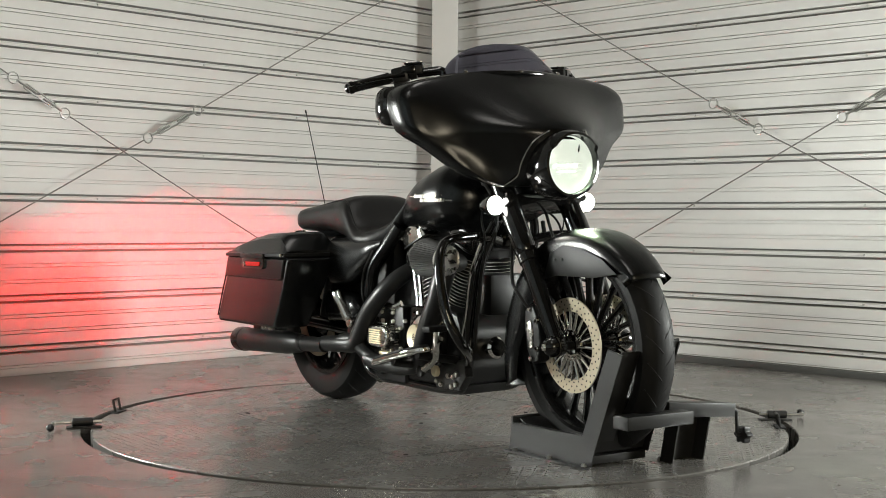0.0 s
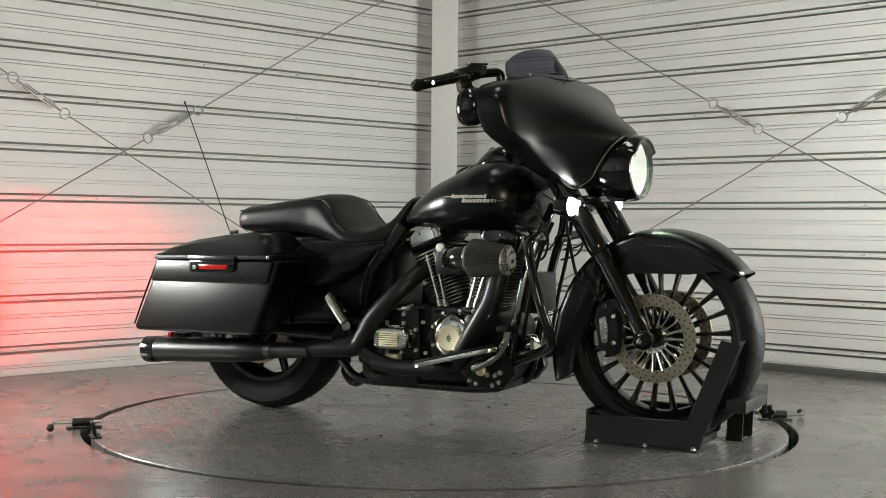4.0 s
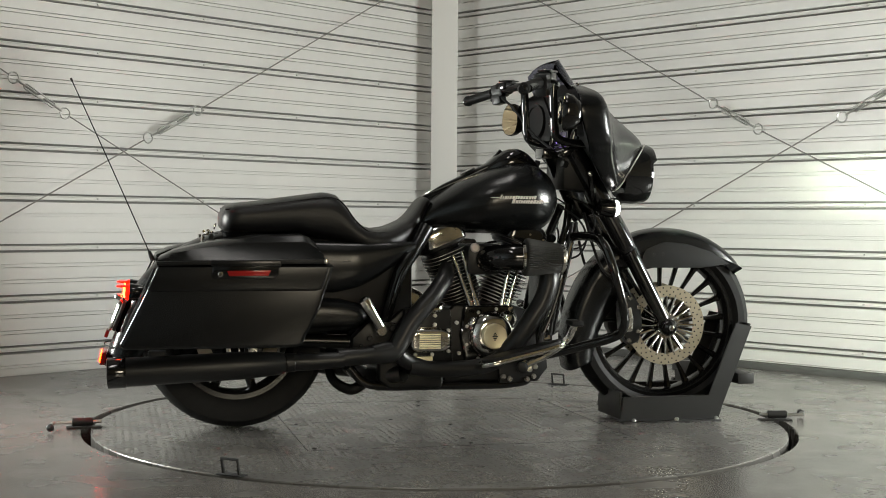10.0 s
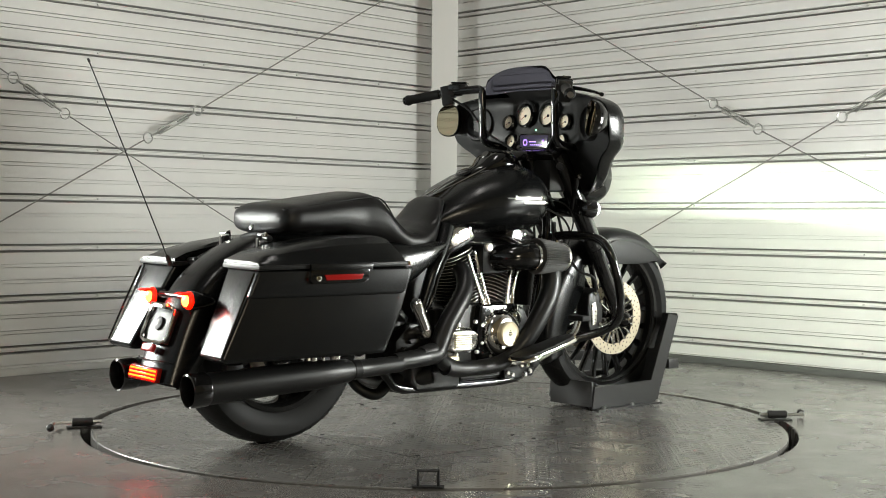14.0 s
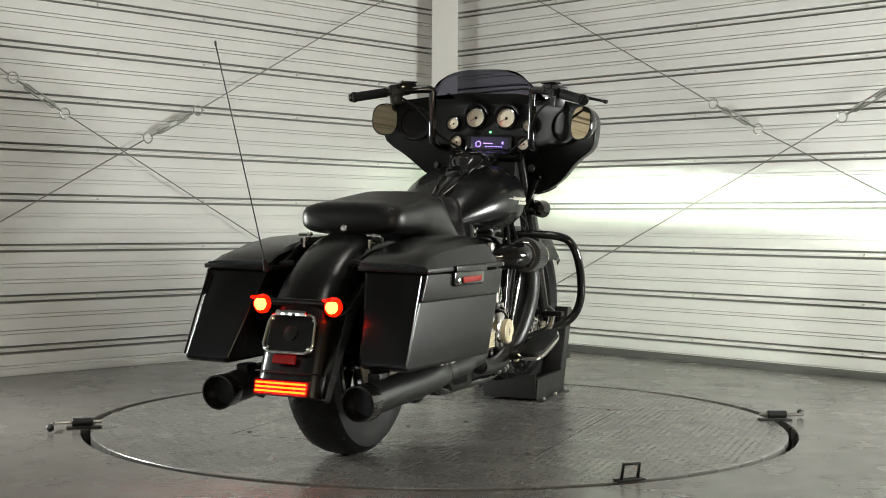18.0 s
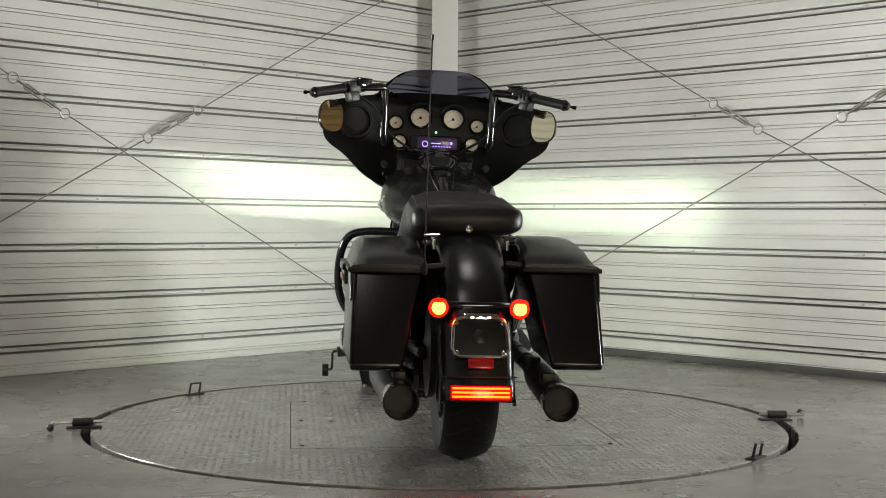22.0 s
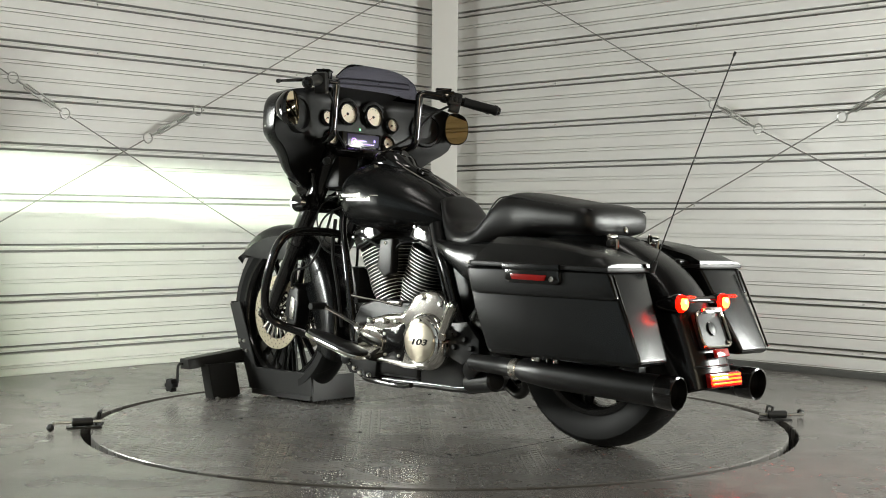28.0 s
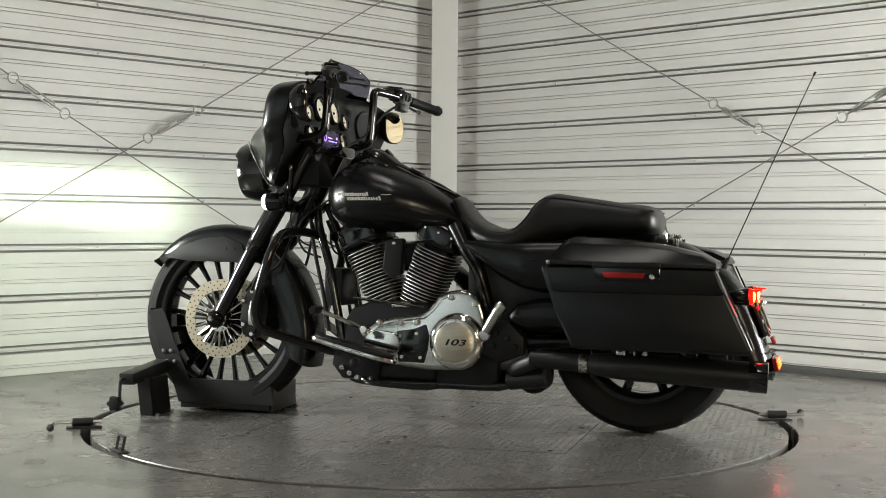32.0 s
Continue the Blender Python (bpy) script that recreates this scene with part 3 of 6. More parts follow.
part("brake_disc", add_lathe(B(), [(0.10, -0.003), (0.146, -0.003), (0.146, 0.003), (0.10, 0.003), (0.10, -0.003)], RA + Vector((0, -0.1, 0)), (0, 1, 0), 48, False), M_ROTOR, rear_wheel, "steel brake disc")
part("drive_pulley", add_lathe(B(), [(0.03, 0.09), (0.13, 0.09), (0.14, 0.095), (0.14, 0.115), (0.03, 0.12)], RA, (0, 1, 0), 48), M_CASE, rear_wheel)

# ---- fenders ----
def outward(bm, centre):
    """Turns the sheet's faces away from the centre."""
    bmesh.ops.recalc_face_normals(bm, faces=bm.faces)
    if sum(f.normal.dot(f.calc_center_median() - centre) for f in bm.faces) < 0:
        bmesh.ops.reverse_faces(bm, faces=bm.faces)
    return bm


def arch(centre, stations, hw, lip=0.0, n=9):
    """A fender wrapped over a wheel. stations: (angle in degrees, outer radius, inner radius of the skirt, half width)."""
    bm = B()
    rows_out = []
    for ang, ro, ri, w in stations:
        a = radians(ang)
        d = Vector((math.cos(a), 0, math.sin(a)))
        prof = []
        rc = 0.045                       # roundness of the shoulder
        prof.append((-w, ri))
        prof.append((-w, (ri + ro) / 2))
        for q in range(n + 1):
            b = math.pi * q / n
            y = -math.cos(b)
            prof.append((w * math.copysign(abs(y) ** 0.62, y), ro - rc + rc * math.sin(b) ** 0.7))
        prof.append((w, (ri + ro) / 2))
        prof.append((w, ri))
        rows_out.append([centre + d * r + Vector((0, y, 0)) for y, r in prof])
    add_rings(bm, rows_out, False, False)
    return outward(bm, centre)


def skirt_front(ang):
    return lerp([(25, 0.34), (36, 0.365), (38, 0.352), (48, 0.30), (60, 0.255), (75, 0.225), (90, 0.217), (105, 0.225), (120, 0.25), (131, 0.285), (138, 0.24), (150, 0.215), (165, 0.228), (180, 0.255), (195, 0.29), (207, 0.325)], ang)


st = []
for ang in list(range(36, 206, 4)) + [205]:
    ro = lerp([(36, 0.377), (60, 0.372), (90, 0.364), (130, 0.36), (160, 0.365), (180, 0.38), (205, 0.412)], ang)
    st.append((ang, ro, min(skirt_front(ang), ro - 0.012), lerp([(36, 0.074), (60, 0.084), (140, 0.087), (205, 0.092)], ang)))
bm = arch(FA, st, 0.085)
ff = thicken(fpart("front_fender", bm, M_SATIN, bike, "satin black wrapped front fender", 40), 0.004)
for s in (-1, 1):
    bm = B()
    add_slab(bm, [(0.735, 0.56), (0.80, 0.575), (0.99, 0.575), (1.10, 0.59), (1.03, 0.635), (0.93, 0.665), (0.84, 0.672), (0.77, 0.645)], s * 0.0875, s * 0.0905, bevel=0.001)
    fpart("fender_side_plate", bm, M_PLASTIC, ff)
    bm = B()
    for x, z in ((0.80, 0.625), (0.835, 0.627)):
        add_bolt(bm, (x, s * 0.0905, z), (0, s, 0), 0.005, 0.003, 8)
    fpieces("fender_rivet", bm, M_CASE, ff)

st = []
# rear fender, from under the seat to its low tail
PROF = [(-0.55, 0.70), (-0.70, 0.715), (-0.80, 0.702), (-0.88, 0.677), (-0.96, 0.637), (-1.03, 0.59), (-1.09, 0.525), (-1.135, 0.44), (-1.17, 0.35), (-1.2, 0.262), (-1.208, 0.235)]
rings = []
pp = curve_pts([(x, 0, z) for x, z in PROF], 3)
for i, p in enumerate(pp):
    u = i / (len(pp) - 1)
    a, b = pp[max(i - 1, 0)], pp[min(i + 1, len(pp) - 1)]
    tng = (b - a).normalized()
    nrm = Vector((-tng.z, 0, tng.x))
    if nrm.dot(p - RA) < 0:
        nrm = -nrm
    w = 0.105 if u < 0.75 else 0.105 + (u - 0.75) * 0.02
    depth = lerp([(0, 0.10), (0.4, 0.16), (0.7, 0.15), (0.85, 0.11), (1, 0.085)], u)
    prof = [(-w, -depth), (-w, -depth * 0.6)]
    for q in range(11):
        bq = math.pi * q / 10
        y = -math.cos(bq)
        prof.append((w * math.copysign(abs(y) ** 0.75, y), -0.055 + 0.055 * math.sin(bq) ** 0.8))
    prof += [(w, -depth * 0.6), (w, -depth)]
    rings.append([p + nrm * h + Vector((0, y, 0)) for y, h in prof])
bm = B()
add_rings(bm, rings, False, False)
outward(bm, RA)
rf = thicken(part("rear_fender", bm, M_SATIN, bike, "satin black stretched rear fender", 40), 0.005)
# seam of the fender's filler at the tail
part("fender_seam", add_tube(B(), [(-1.172, -0.107, 0.30), (-1.2, -0.06, 0.303), (-1.206, 0, 0.304), (-1.2, 0.06, 0.303), (-1.172, 0.107, 0.30)], 0.0022, 6), M_PIT, rf)

# ---- tank, console, seat ----
TOP = [(-0.15, 0.728), (-0.10, 0.775), (-0.05, 0.825), (0.04, 0.884), (0.144, 0.928), (0.226, 0.957), (0.29, 0.965), (0.345, 0.95), (0.39, 0.915), (0.418, 0.86)]
BOT = [(-0.15, 0.708), (-0.10, 0.703), (0.0, 0.70), (0.1, 0.697), (0.25, 0.694), (0.345, 0.70), (0.39, 0.73), (0.418, 0.785)]
HWT = [(-0.15, 0.05), (-0.10, 0.095), (-0.05, 0.13), (0.0, 0.16), (0.06, 0.19), (0.13, 0.215), (0.22, 0.225), (0.30, 0.218), (0.36, 0.19), (0.395, 0.15), (0.418, 0.08)]
rings = []
for i in range(34):
    x = -0.15 + 0.568 * i / 33
    rings.append(section(x, lerp(HWT, x), lerp(BOT, x), lerp(TOP, x), 36, 2.35))
bm = B()
add_rings(bm, rings)
tank = part("fuel_tank", bm, M_SATIN, bike, "satin black fuel tank", 50)
bmesh_sm = tank.modifiers.new("smooth", "SMOOTH")
bmesh_sm.factor, bmesh_sm.iterations = 0.5, 2
rings = []
for i in range(22):
    x = -0.085 + 0.445 * i / 21
    top = lerp([(-0.085, 0.825), (0.0, 0.876), (0.1, 0.925), (0.165, 0.956), (0.19, 0.98), (0.215, 0.998), (0.245, 1.01), (0.275, 1.012), (0.305, 1.003), (0.33, 0.985), (0.36, 0.95)], x)
    hw = lerp([(-0.085, 0.012), (0.05, 0.03), (0.16, 0.042), (0.20, 0.068), (0.25, 0.08), (0.30, 0.078), (0.36, 0.05)], x)
    rings.append(section(x, hw, lerp(TOP, x) - 0.05, top, 20, 2.6))
bm = B()
add_rings(bm, rings)
con = part("dash_console", bm, M_GLOSS, bike, "gloss black tank console", 50)
part("fuel_cap", add_lathe(B(), [(0.032, 0), (0.034, 0.006), (0.028, 0.014), (0.01, 0.016)], (0.10, 0, 0.915), (-0.45, 0, 0.9), 24), M_GLOSS, con)
part("ignition_switch", add_lathe(B(), [(0.02, 0), (0.02, 0.012), (0.016, 0.016)], (0.215, 0, 0.985), (-0.75, 0, 0.65), 20), M_GLOSS, con)
# console side trim
for s in (-1, 1):
    part("console_trim", add_tube(B(), [(-0.06, s * 0.022, 0.838), (0.06, s * 0.04, 0.892), (0.16, s * 0.053, 0.94)], 0.0028, 6), M_CHROME, con)
    # tank badge: plain metal strokes, two lines of them
    badge = new("tank_badge")
    badge.parent = bike
    rng = random.Random(4)
    rows_b = ((0.162, 0.288, 0.8295), (0.205, 0.325, 0.8145)) if s < 0 else ((0.212, 0.332, 0.8295), (0.165, 0.289, 0.8145))
    for row, (xa, xb, zc) in enumerate(rows_b):
        x = xa
        while x < xb:
            w, tall = rng.uniform(0.005, 0.011), (0.0095 if x == xa else rng.choice((0.0055, 0.0055, 0.0075)))
            yy = lerp(HWT, x + w / 2) * (1 - abs((zc - 0.83) / 0.13) ** 2.35) ** (1 / 2.35) - 0.004
            bm = B()
            add_slab(bm, [(x - 0.002, zc - 0.0055), (x + w - 0.002, zc - 0.0055), (x + w + 0.3 * tall, zc + tall), (x + 0.3 * tall, zc + tall)], s * (yy - 0.004), s * (yy + 0.0042), bevel=0.0007, seg=1)
            part("badge_stroke", bm, M_BADGE, badge)
            x += w + 0.002
    for xa, xb, zc in ((0.128, 0.165, 0.829), (0.285, 0.318, 0.832), (0.33, 0.352, 0.8145)):
        ya, yb = lerp(HWT, xa) - 0.002, lerp(HWT, xb) - 0.002
        part("badge_stroke", add_tube(B(), [(xa, s * ya, zc), (xb, s * yb, zc)], 0.0014, 6, 0), M_BADGE, badge)
    tagged(badge, "small polished metal badge")

TOPS = [(-0.828, 0.762), (-0.818, 0.785), (-0.79, 0.798), (-0.70, 0.806), (-0.60, 0.82), (-0.50, 0.834), (-0.445, 0.842), (-0.405, 0.833), (-0.375, 0.80), (-0.345, 0.755), (-0.31, 0.722), (-0.265, 0.712), (-0.21, 0.72), (-0.15, 0.748), (-0.115, 0.785), (-0.095, 0.818), (-0.078, 0.832), (-0.062, 0.822)]
BOTS = [(-0.828, 0.712), (-0.81, 0.694), (-0.56, 0.695), (-0.45, 0.668), (-0.38, 0.64), (-0.31, 0.625), (-0.2, 0.628), (-0.14, 0.645), (-0.1, 0.72), (-0.062, 0.80)]
HWS = [(-0.828, 0.135), (-0.82, 0.155), (-0.805, 0.17), (-0.77, 0.178), (-0.6, 0.176), (-0.48, 0.172), (-0.40, 0.18), (-0.3, 0.192), (-0.22, 0.18), (-0.16, 0.15), (-0.11, 0.118), (-0.062, 0.08)]
rings = []
for i in range(52):
    x = -0.828 + 0.766 * i / 51
    rings.append(section(max(x, -0.6 + (x + 0.6) * 0.92), lerp(HWS, x), lerp(BOTS, x), lerp(TOPS, x), 36, lerp([(-0.46, 3.3), (-0.36, 2.8)], x)))
bm = B()
add_rings(bm, rings)
seat = part("seat", bm, M_LEATHER, bike, "black vinyl two-up seat", 60)
sm = seat.modifiers.new("smooth", "SMOOTH")
sm.factor, sm.iterations = 0.5, 1
for s in (-1, 1):
    pts = []
    for x in (-0.80, -0.7, -0.58, -0.48, -0.42, -0.385, -0.35, -0.3, -0.24):
        pts.append((x, s * lerp(HWS, x) * 0.86, lerp(TOPS, x) - 0.017))
    part("piping", add_tube(B(), pts, 0.0026, 6, 4), M_LEATHER, seat)
part("seat_screw", add_lathe(B(), [(0.011, 0), (0.011, 0.004), (0.006, 0.007)], (-0.825, 0, 0.715), (-1, 0, 0.3), 14), M_CHROME, bike)

# side covers and frame cover under the seat
for s in (-1, 1):
    rings = []
    for i in range(20):
        x = -0.50 + 0.365 * i / 19
        lo = lerp([(-0.50, 0.49), (-0.42, 0.488), (-0.34, 0.505), (-0.27, 0.54), (-0.2, 0.59), (-0.135, 0.64)], x)
        hw = lerp([(-0.50, 0.05), (-0.35, 0.062), (-0.2, 0.052), (-0.135, 0.03)], x)
        rings.append([p + Vector((0, s * 0.148, 0)) for p in section(x, hw, lo, 0.672, 24, 2.7)])
    bm = B()
    add_rings(bm, rings)
    bmesh.ops.recalc_face_normals(bm, faces=bm.faces)
    part("side_cover", bm, M_SATIN, bike, "satin black side cover", 60)
    rings = []
    for i in range(14):
        x = -0.52 + 0.225 * i / 13
        lo = lerp([(-0.52, 0.345), (-0.36, 0.352), (-0.31, 0.375), (-0.295, 0.40)], x)
        hi = lerp([(-0.52, 0.475), (-0.40, 0.468), (-0.33, 0.45), (-0.295, 0.415)], x)
        rings.append([p + Vector((0, s * 0.142, 0)) for p in section(x, lerp([(-0.52, 0.05), (-0.33, 0.048), (-0.295, 0.03)], x), lo, hi, 20, 2.6)])
    bm = B()
    add_rings(bm, rings)
    bmesh.ops.recalc_face_normals(bm, faces=bm.faces)
    part("side_cover", bm, M_SATIN, bike, "satin black lower side cover", 60)
    part("cover_emblem", add_box(B(), (-0.40, s * 0.2, 0.60), (-0.36, s * 0.2075, 0.607), 0.002), M_GLOSS, bike)
    # wrap between tank and side cover
    bm = B()
    add_tube(bm, [(-0.085, s * 0.12, 0.72), (-0.135, s * 0.15, 0.64), (-0.185, s * 0.17, 0.57), (-0.215, s * 0.165, 0.48), (-0.235, s * 0.155, 0.40), (-0.26, s * 0.14, 0.34)], lambda u: 0.03 - 0.014 * u, 12)
    part("mid_frame_shield", bm, M_SATIN, bike)
    bm = B()
    add_tube(bm, [(-0.14, s * 0.20, 0.635), (-0.19, s * 0.21, 0.56), (-0.215, s * 0.205, 0.48), (-0.23, s * 0.18, 0.42), (-0.24, s * 0.14, 0.38)], 0.006, 8)
    part("side_cable", bm, M_GLOSS, bike)
bm = B()
add_box(bm, (-0.62, -0.12, 0.36), (-0.13, 0.12, 0.68), 0.03)
part("battery_box", bm, M_CASE, bike)

# ---- saddlebags ----
def saddlebag(s):
    bag = new("saddlebag")
    bag.parent = bike
    hinge_at = Vector((-1.03, s * 0.37, 0))
    bag.matrix_basis = Matrix.Translation((0, -s * 0.028, -0.014 if s > 0 else -0.004)) @ Matrix.Translation(hinge_at) @ Matrix.Rotation(radians(0.8 if s > 0 else -3.4), 4, "Z") @ Matrix.Translation(-hinge_at)
    tagged(bag, "satin black hard saddlebag")
    # body: a side outline, narrower inboard towards the bottom
    side = [(-1.022, 0.603), (-0.485, 0.606), (-0.452, 0.60), (-0.50, 0.46), (-0.56, 0.336), (-0.575, 0.327), (-1.135, 0.322), (-1.152, 0.335)]
    bm = B()
    lay = []
    for y_top, y_bot in ((0.185, 0.248), (0.384, 0.395)):
        lay.append([Vector((x, s * (y_top + (y_bot - y_top) * (0.606 - z) / 0.28), z)) for x, z in side])
    add_rings(bm, lay)
    bmesh.ops.recalc_face_normals(bm, faces=bm.faces)
    bmesh.ops.bevel(bm, geom=list(bm.edges), offset=0.012, segments=3, affect="EDGES", profile=0.6)
    part("body", bm, M_SATIN, bag, sharp=50)
    # raised band above a groove on the outer face
    bm = B()
    add_slab(bm, [(-1.028, 0.598), (-0.47, 0.60), (-0.492, 0.522), (-0.515, 0.516), (-1.05, 0.514), (-1.063, 0.519)], s * 0.375, s * 0.3965, bevel=0.007, seg=3)
    part("upper_band", bm, M_SATIN, bag, sharp=50)
    # lid
    xs = [(-1.027, 0.012), (-0.99, 0.033), (-0.875, 0.062), (-0.72, 0.084), (-0.56, 0.09), (-0.52, 0.075), (-0.487, 0.02)]
    rings = []
    for x, h in [(x, lerp(xs, x)) for x in [-1.030, -1.01, -0.985, -0.93, -0.87, -0.8, -0.72, -0.64, -0.56, -0.535, -0.51, -0.486]]:
        z0 = 0.612
        ring_pts = [(0.175, z0), (0.175, z0 + h * 0.85), (0.19, z0 + h), (0.30, z0 + h), (0.345, z0 + h * 0.96), (0.371, z0 + h * 0.74), (0.390, z0 + 0.006), (0.395, z0)]
        rings.append([Vector((x, s * y, z)) for y, z in ring_pts])
    bm = B()
    add_rings(bm, rings)
    bmesh.ops.recalc_face_normals(bm, faces=bm.faces)
    lid = part("lid", bm, M_SATIN, bag, "satin black saddlebag lid", 28)
    bm = B()
    add_slab(bm, [(-1.034, 0.6125), (-0.478, 0.622), (-0.478, 0.607), (-1.034, 0.5985)], s * 0.17, s * 0.403, bevel=0.004)
    part("lid_seal", bm, M_PLASTIC, lid)
    bm = B()
    add_box(bm, (-0.489, s * 0.388, 0.608), (-0.476, s * 0.405, 0.621), 0.002)
    part("seal_end", bm, M_CHROME, lid)
    # latch plate with reflector and lock
    bm = B()
    add_slab(bm, [(-0.852, 0.613), (-0.636, 0.615), (-0.64, 0.566), (-0.656, 0.556), (-0.846, 0.554), (-0.858, 0.565)], s * 0.39, s * 0.407, bevel=0.005)
    latch = part("latch_plate", bm, M_GLOSS, bag)
    bm = B()
    add_box(bm, (-0.858, s * 0.40, 0.597), (-0.63, s * 0.413, 0.617), 0.004)
    part("latch_lever", bm, M_SATIN, latch)
    bm = B()
    add_slab(bm, [(-0.80, 0.565), (-0.672, 0.567), (-0.663, 0.585), (-0.808, 0.583)], s * 0.406, s * 0.4115, bevel=0.002)
    part("reflector", bm, M_REFL, latch, "red side reflector")
    bm = B()
    add_lathe(bm, [(0.009, 0), (0.009, 0.005), (0.006, 0.006), (0.005, 0.004), (0.001, 0.004)], (-0.828, s * 0.405, 0.571), (0, s, 0), 16)
    part("lock", bm, M_CHROME, latch, "chrome lock")
    # bright beading down the rear edge
    part("edge_bead", add_tube(B(), [(-1.04, s * 0.382, 0.59), (-1.095, s * 0.389, 0.47), (-1.15, s * 0.394, 0.345)], 0.0035, 6, 0), M_GLOSS, bag)
    # marks under the bag
    for x, w in ((-0.80, 0.016), (-0.765, 0.006), (-0.72, 0.03)):
        bm = B()
        add_box(bm, (x - w / 2, s * 0.33, 0.308), (x + w / 2, s * 0.345, 0.322), 0.002)
        part("mounting_clip", bm, M_ALU, bag)
    # lid hinge hardware by the fender
    part("hinge", add_cyl(B(), (-0.86, s * 0.16, 0.685), (-0.86, s * 0.125, 0.69), 0.011, bevel=0.003), M_CASE, bag)
    part("hinge", add_cyl(B(), (-0.98, s * 0.17, 0.615), (-0.98, s * 0.12, 0.62), 0.010, bevel=0.003), M_CASE, bag)


both(saddlebag)
for s in (-1, 1):
    for x, z in ((-0.845, 0.69), (-0.875, 0.672)):
        part("bracket_pin", add_cyl(B(), (x, s * 0.112, z - 0.02), (x, s * 0.112, z + 0.012), 0.0065, seg=10, bevel=0.002), M_CHROME, bike)
    part("bracket_bar", add_cyl(B(), (-0.86, s * 0.095, 0.695), (-0.86, s * 0.14, 0.693), 0.005, seg=10), M_CHROME, bike)
    part("bag_bracket", add_tube(B(), [(-0.62, s * 0.13, 0.64), (-0.8, s * 0.15, 0.66), (-0.95, s * 0.15, 0.60)], 0.012, 10), M_SATIN, bike)

# ---- tail ----
part("tail_light_bar", add_tube(B(), [(-1.118, -0.125, 0.495), (-1.10, -0.06, 0.497), (-1.10, 0.06, 0.497), (-1.118, 0.125, 0.495)], 0.013, 12), M_GLOSS, bike)
for s in (-1, 1):
    tl = part("tail_light", add_lathe(B(), [(0.008, -0.085), (0.02, -0.07), (0.027, -0.03), (0.0305, 0), (0.029, 0.004)], (-1.118, s * 0.117, 0.491), (-1, 0, 0.05), 24), M_GLOSS, bike, "black bullet tail light, lit red")
    part("red_lens", add_lathe(B(), [(0.028, 0), (0.028, 0.006), (0.023, 0.014), (0.009, 0.019)], (-1.1205, s * 0.117, 0.491), (-1, 0, 0.05), 24), M_TAIL, tl, "glowing red lens")
    part("bulb", add_lathe(B(), [(0.021, 0.0135), (0.019, 0.0185), (0.006, 0.0225)], (-1.1205, s * 0.117, 0.491), (-1, 0, 0.05), 12), M_TAILCORE, tl)
    # added emitter throws the red wall patch; glowing plates round it cut the beam
    part("beam_chip", add_box(B(), (-1.1475, s * 0.117 - 0.012, 0.510), (-1.1465, s * 0.117 + 0.012, 0.512)), M_TAILLED, tl, "small added red emitter for the tail lamp's beam")
    part("beam_hood", add_slab(B(), [(-1.125, 0.515), (-1.158, 0.515), (-1.158, 0.5135), (-1.125, 0.5135)], s * 0.117 - 0.018, s * 0.117 + 0.018), M_TAIL, tl)
    part("beam_lip", add_slab(B(), [(-1.13, 0.5095), (-1.1532, 0.5095), (-1.1532, 0.508), (-1.13, 0.508)], s * 0.117 - 0.015, s * 0.117 + 0.015), M_TAIL, tl)
    for e in (-1, 1):
        part("beam_cheek", add_box(B(), (-1.164, s * 0.117 + e * 0.0145 - 0.001, 0.5096), (-1.13, s * 0.117 + e * 0.0145 + 0.001, 0.5134)), M_TAIL, tl)
    part("beam_back", add_box(B(), (-1.1464, s * 0.117 - 0.013, 0.5097), (-1.13, s * 0.117 + 0.013, 0.5133)), M_TAIL, tl)
# plate holder, tilted with the fender
PH = Matrix.Translation((-1.140, 0, 0.405)) @ Matrix.Rotation(radians(21), 4, "Y")


def ph(bm):
    bmesh.ops.transform(bm, matrix=PH, verts=bm.verts)
    return bm


holder = new("plate_holder")
holder.parent = bike
tagged(holder, "chrome-framed empty number plate holder with a small lamp")
part("back_plate", ph(add_box(B(), (-0.02, -0.075, -0.06), (-0.008, 0.075, 0.05), 0.004)), M_PLASTIC, holder)
part("plate_frame", ph(add_tube(B(), [(-0.026, y, z) for y, z in ((-0.055, -0.06), (0.055, -0.06), (0.074, -0.052), (0.08, -0.035), (0.076, 0.03), (0.068, 0.048), (0.05, 0.055), (-0.05, 0.055), (-0.068, 0.048), (-0.076, 0.03), (-0.08, -0.035), (-0.074, -0.052), (-0.055, -0.06))], 0.0052, 8, 0)), M_CHROME, holder, "chrome plate frame")
part("plate_lamp_hood", ph(add_box(B(), (-0.05, -0.05, 0.044), (-0.015, 0.05, 0.062), 0.006)), M_CHROME, holder)
for y in (-0.024, 0, 0.024):
    part("plate_lamp", ph(add_box(B(), (-0.052, y - 0.005, 0.046), (-0.046, y + 0.005, 0.051), 0.001)), M_PLATELED, holder, "small white plate lamp")
for y, z in ((-0.066, 0.04), (0.066, 0.04), (-0.066, -0.046), (0.066, -0.046)):
    part("frame_screw", ph(add_lathe(B(), [(0.006, 0), (0.006, 0.004), (0.003, 0.006)], (-0.02, y, z), (-1, 0, 0), 10)), M_CHROME, holder)
part("holder_screw", ph(add_lathe(B(), [(0.022, 0), (0.022, 0.006), (0.008, 0.01)], (-0.02, 0.0, 0.0), (-1, 0, 0), 18)), M_CASE, holder)
part("red_reflector", ph(add_box(B(), (-0.036, -0.036, -0.094), (-0.024, 0.036, -0.069), 0.003)), M_REFL, holder, "red rear reflector")
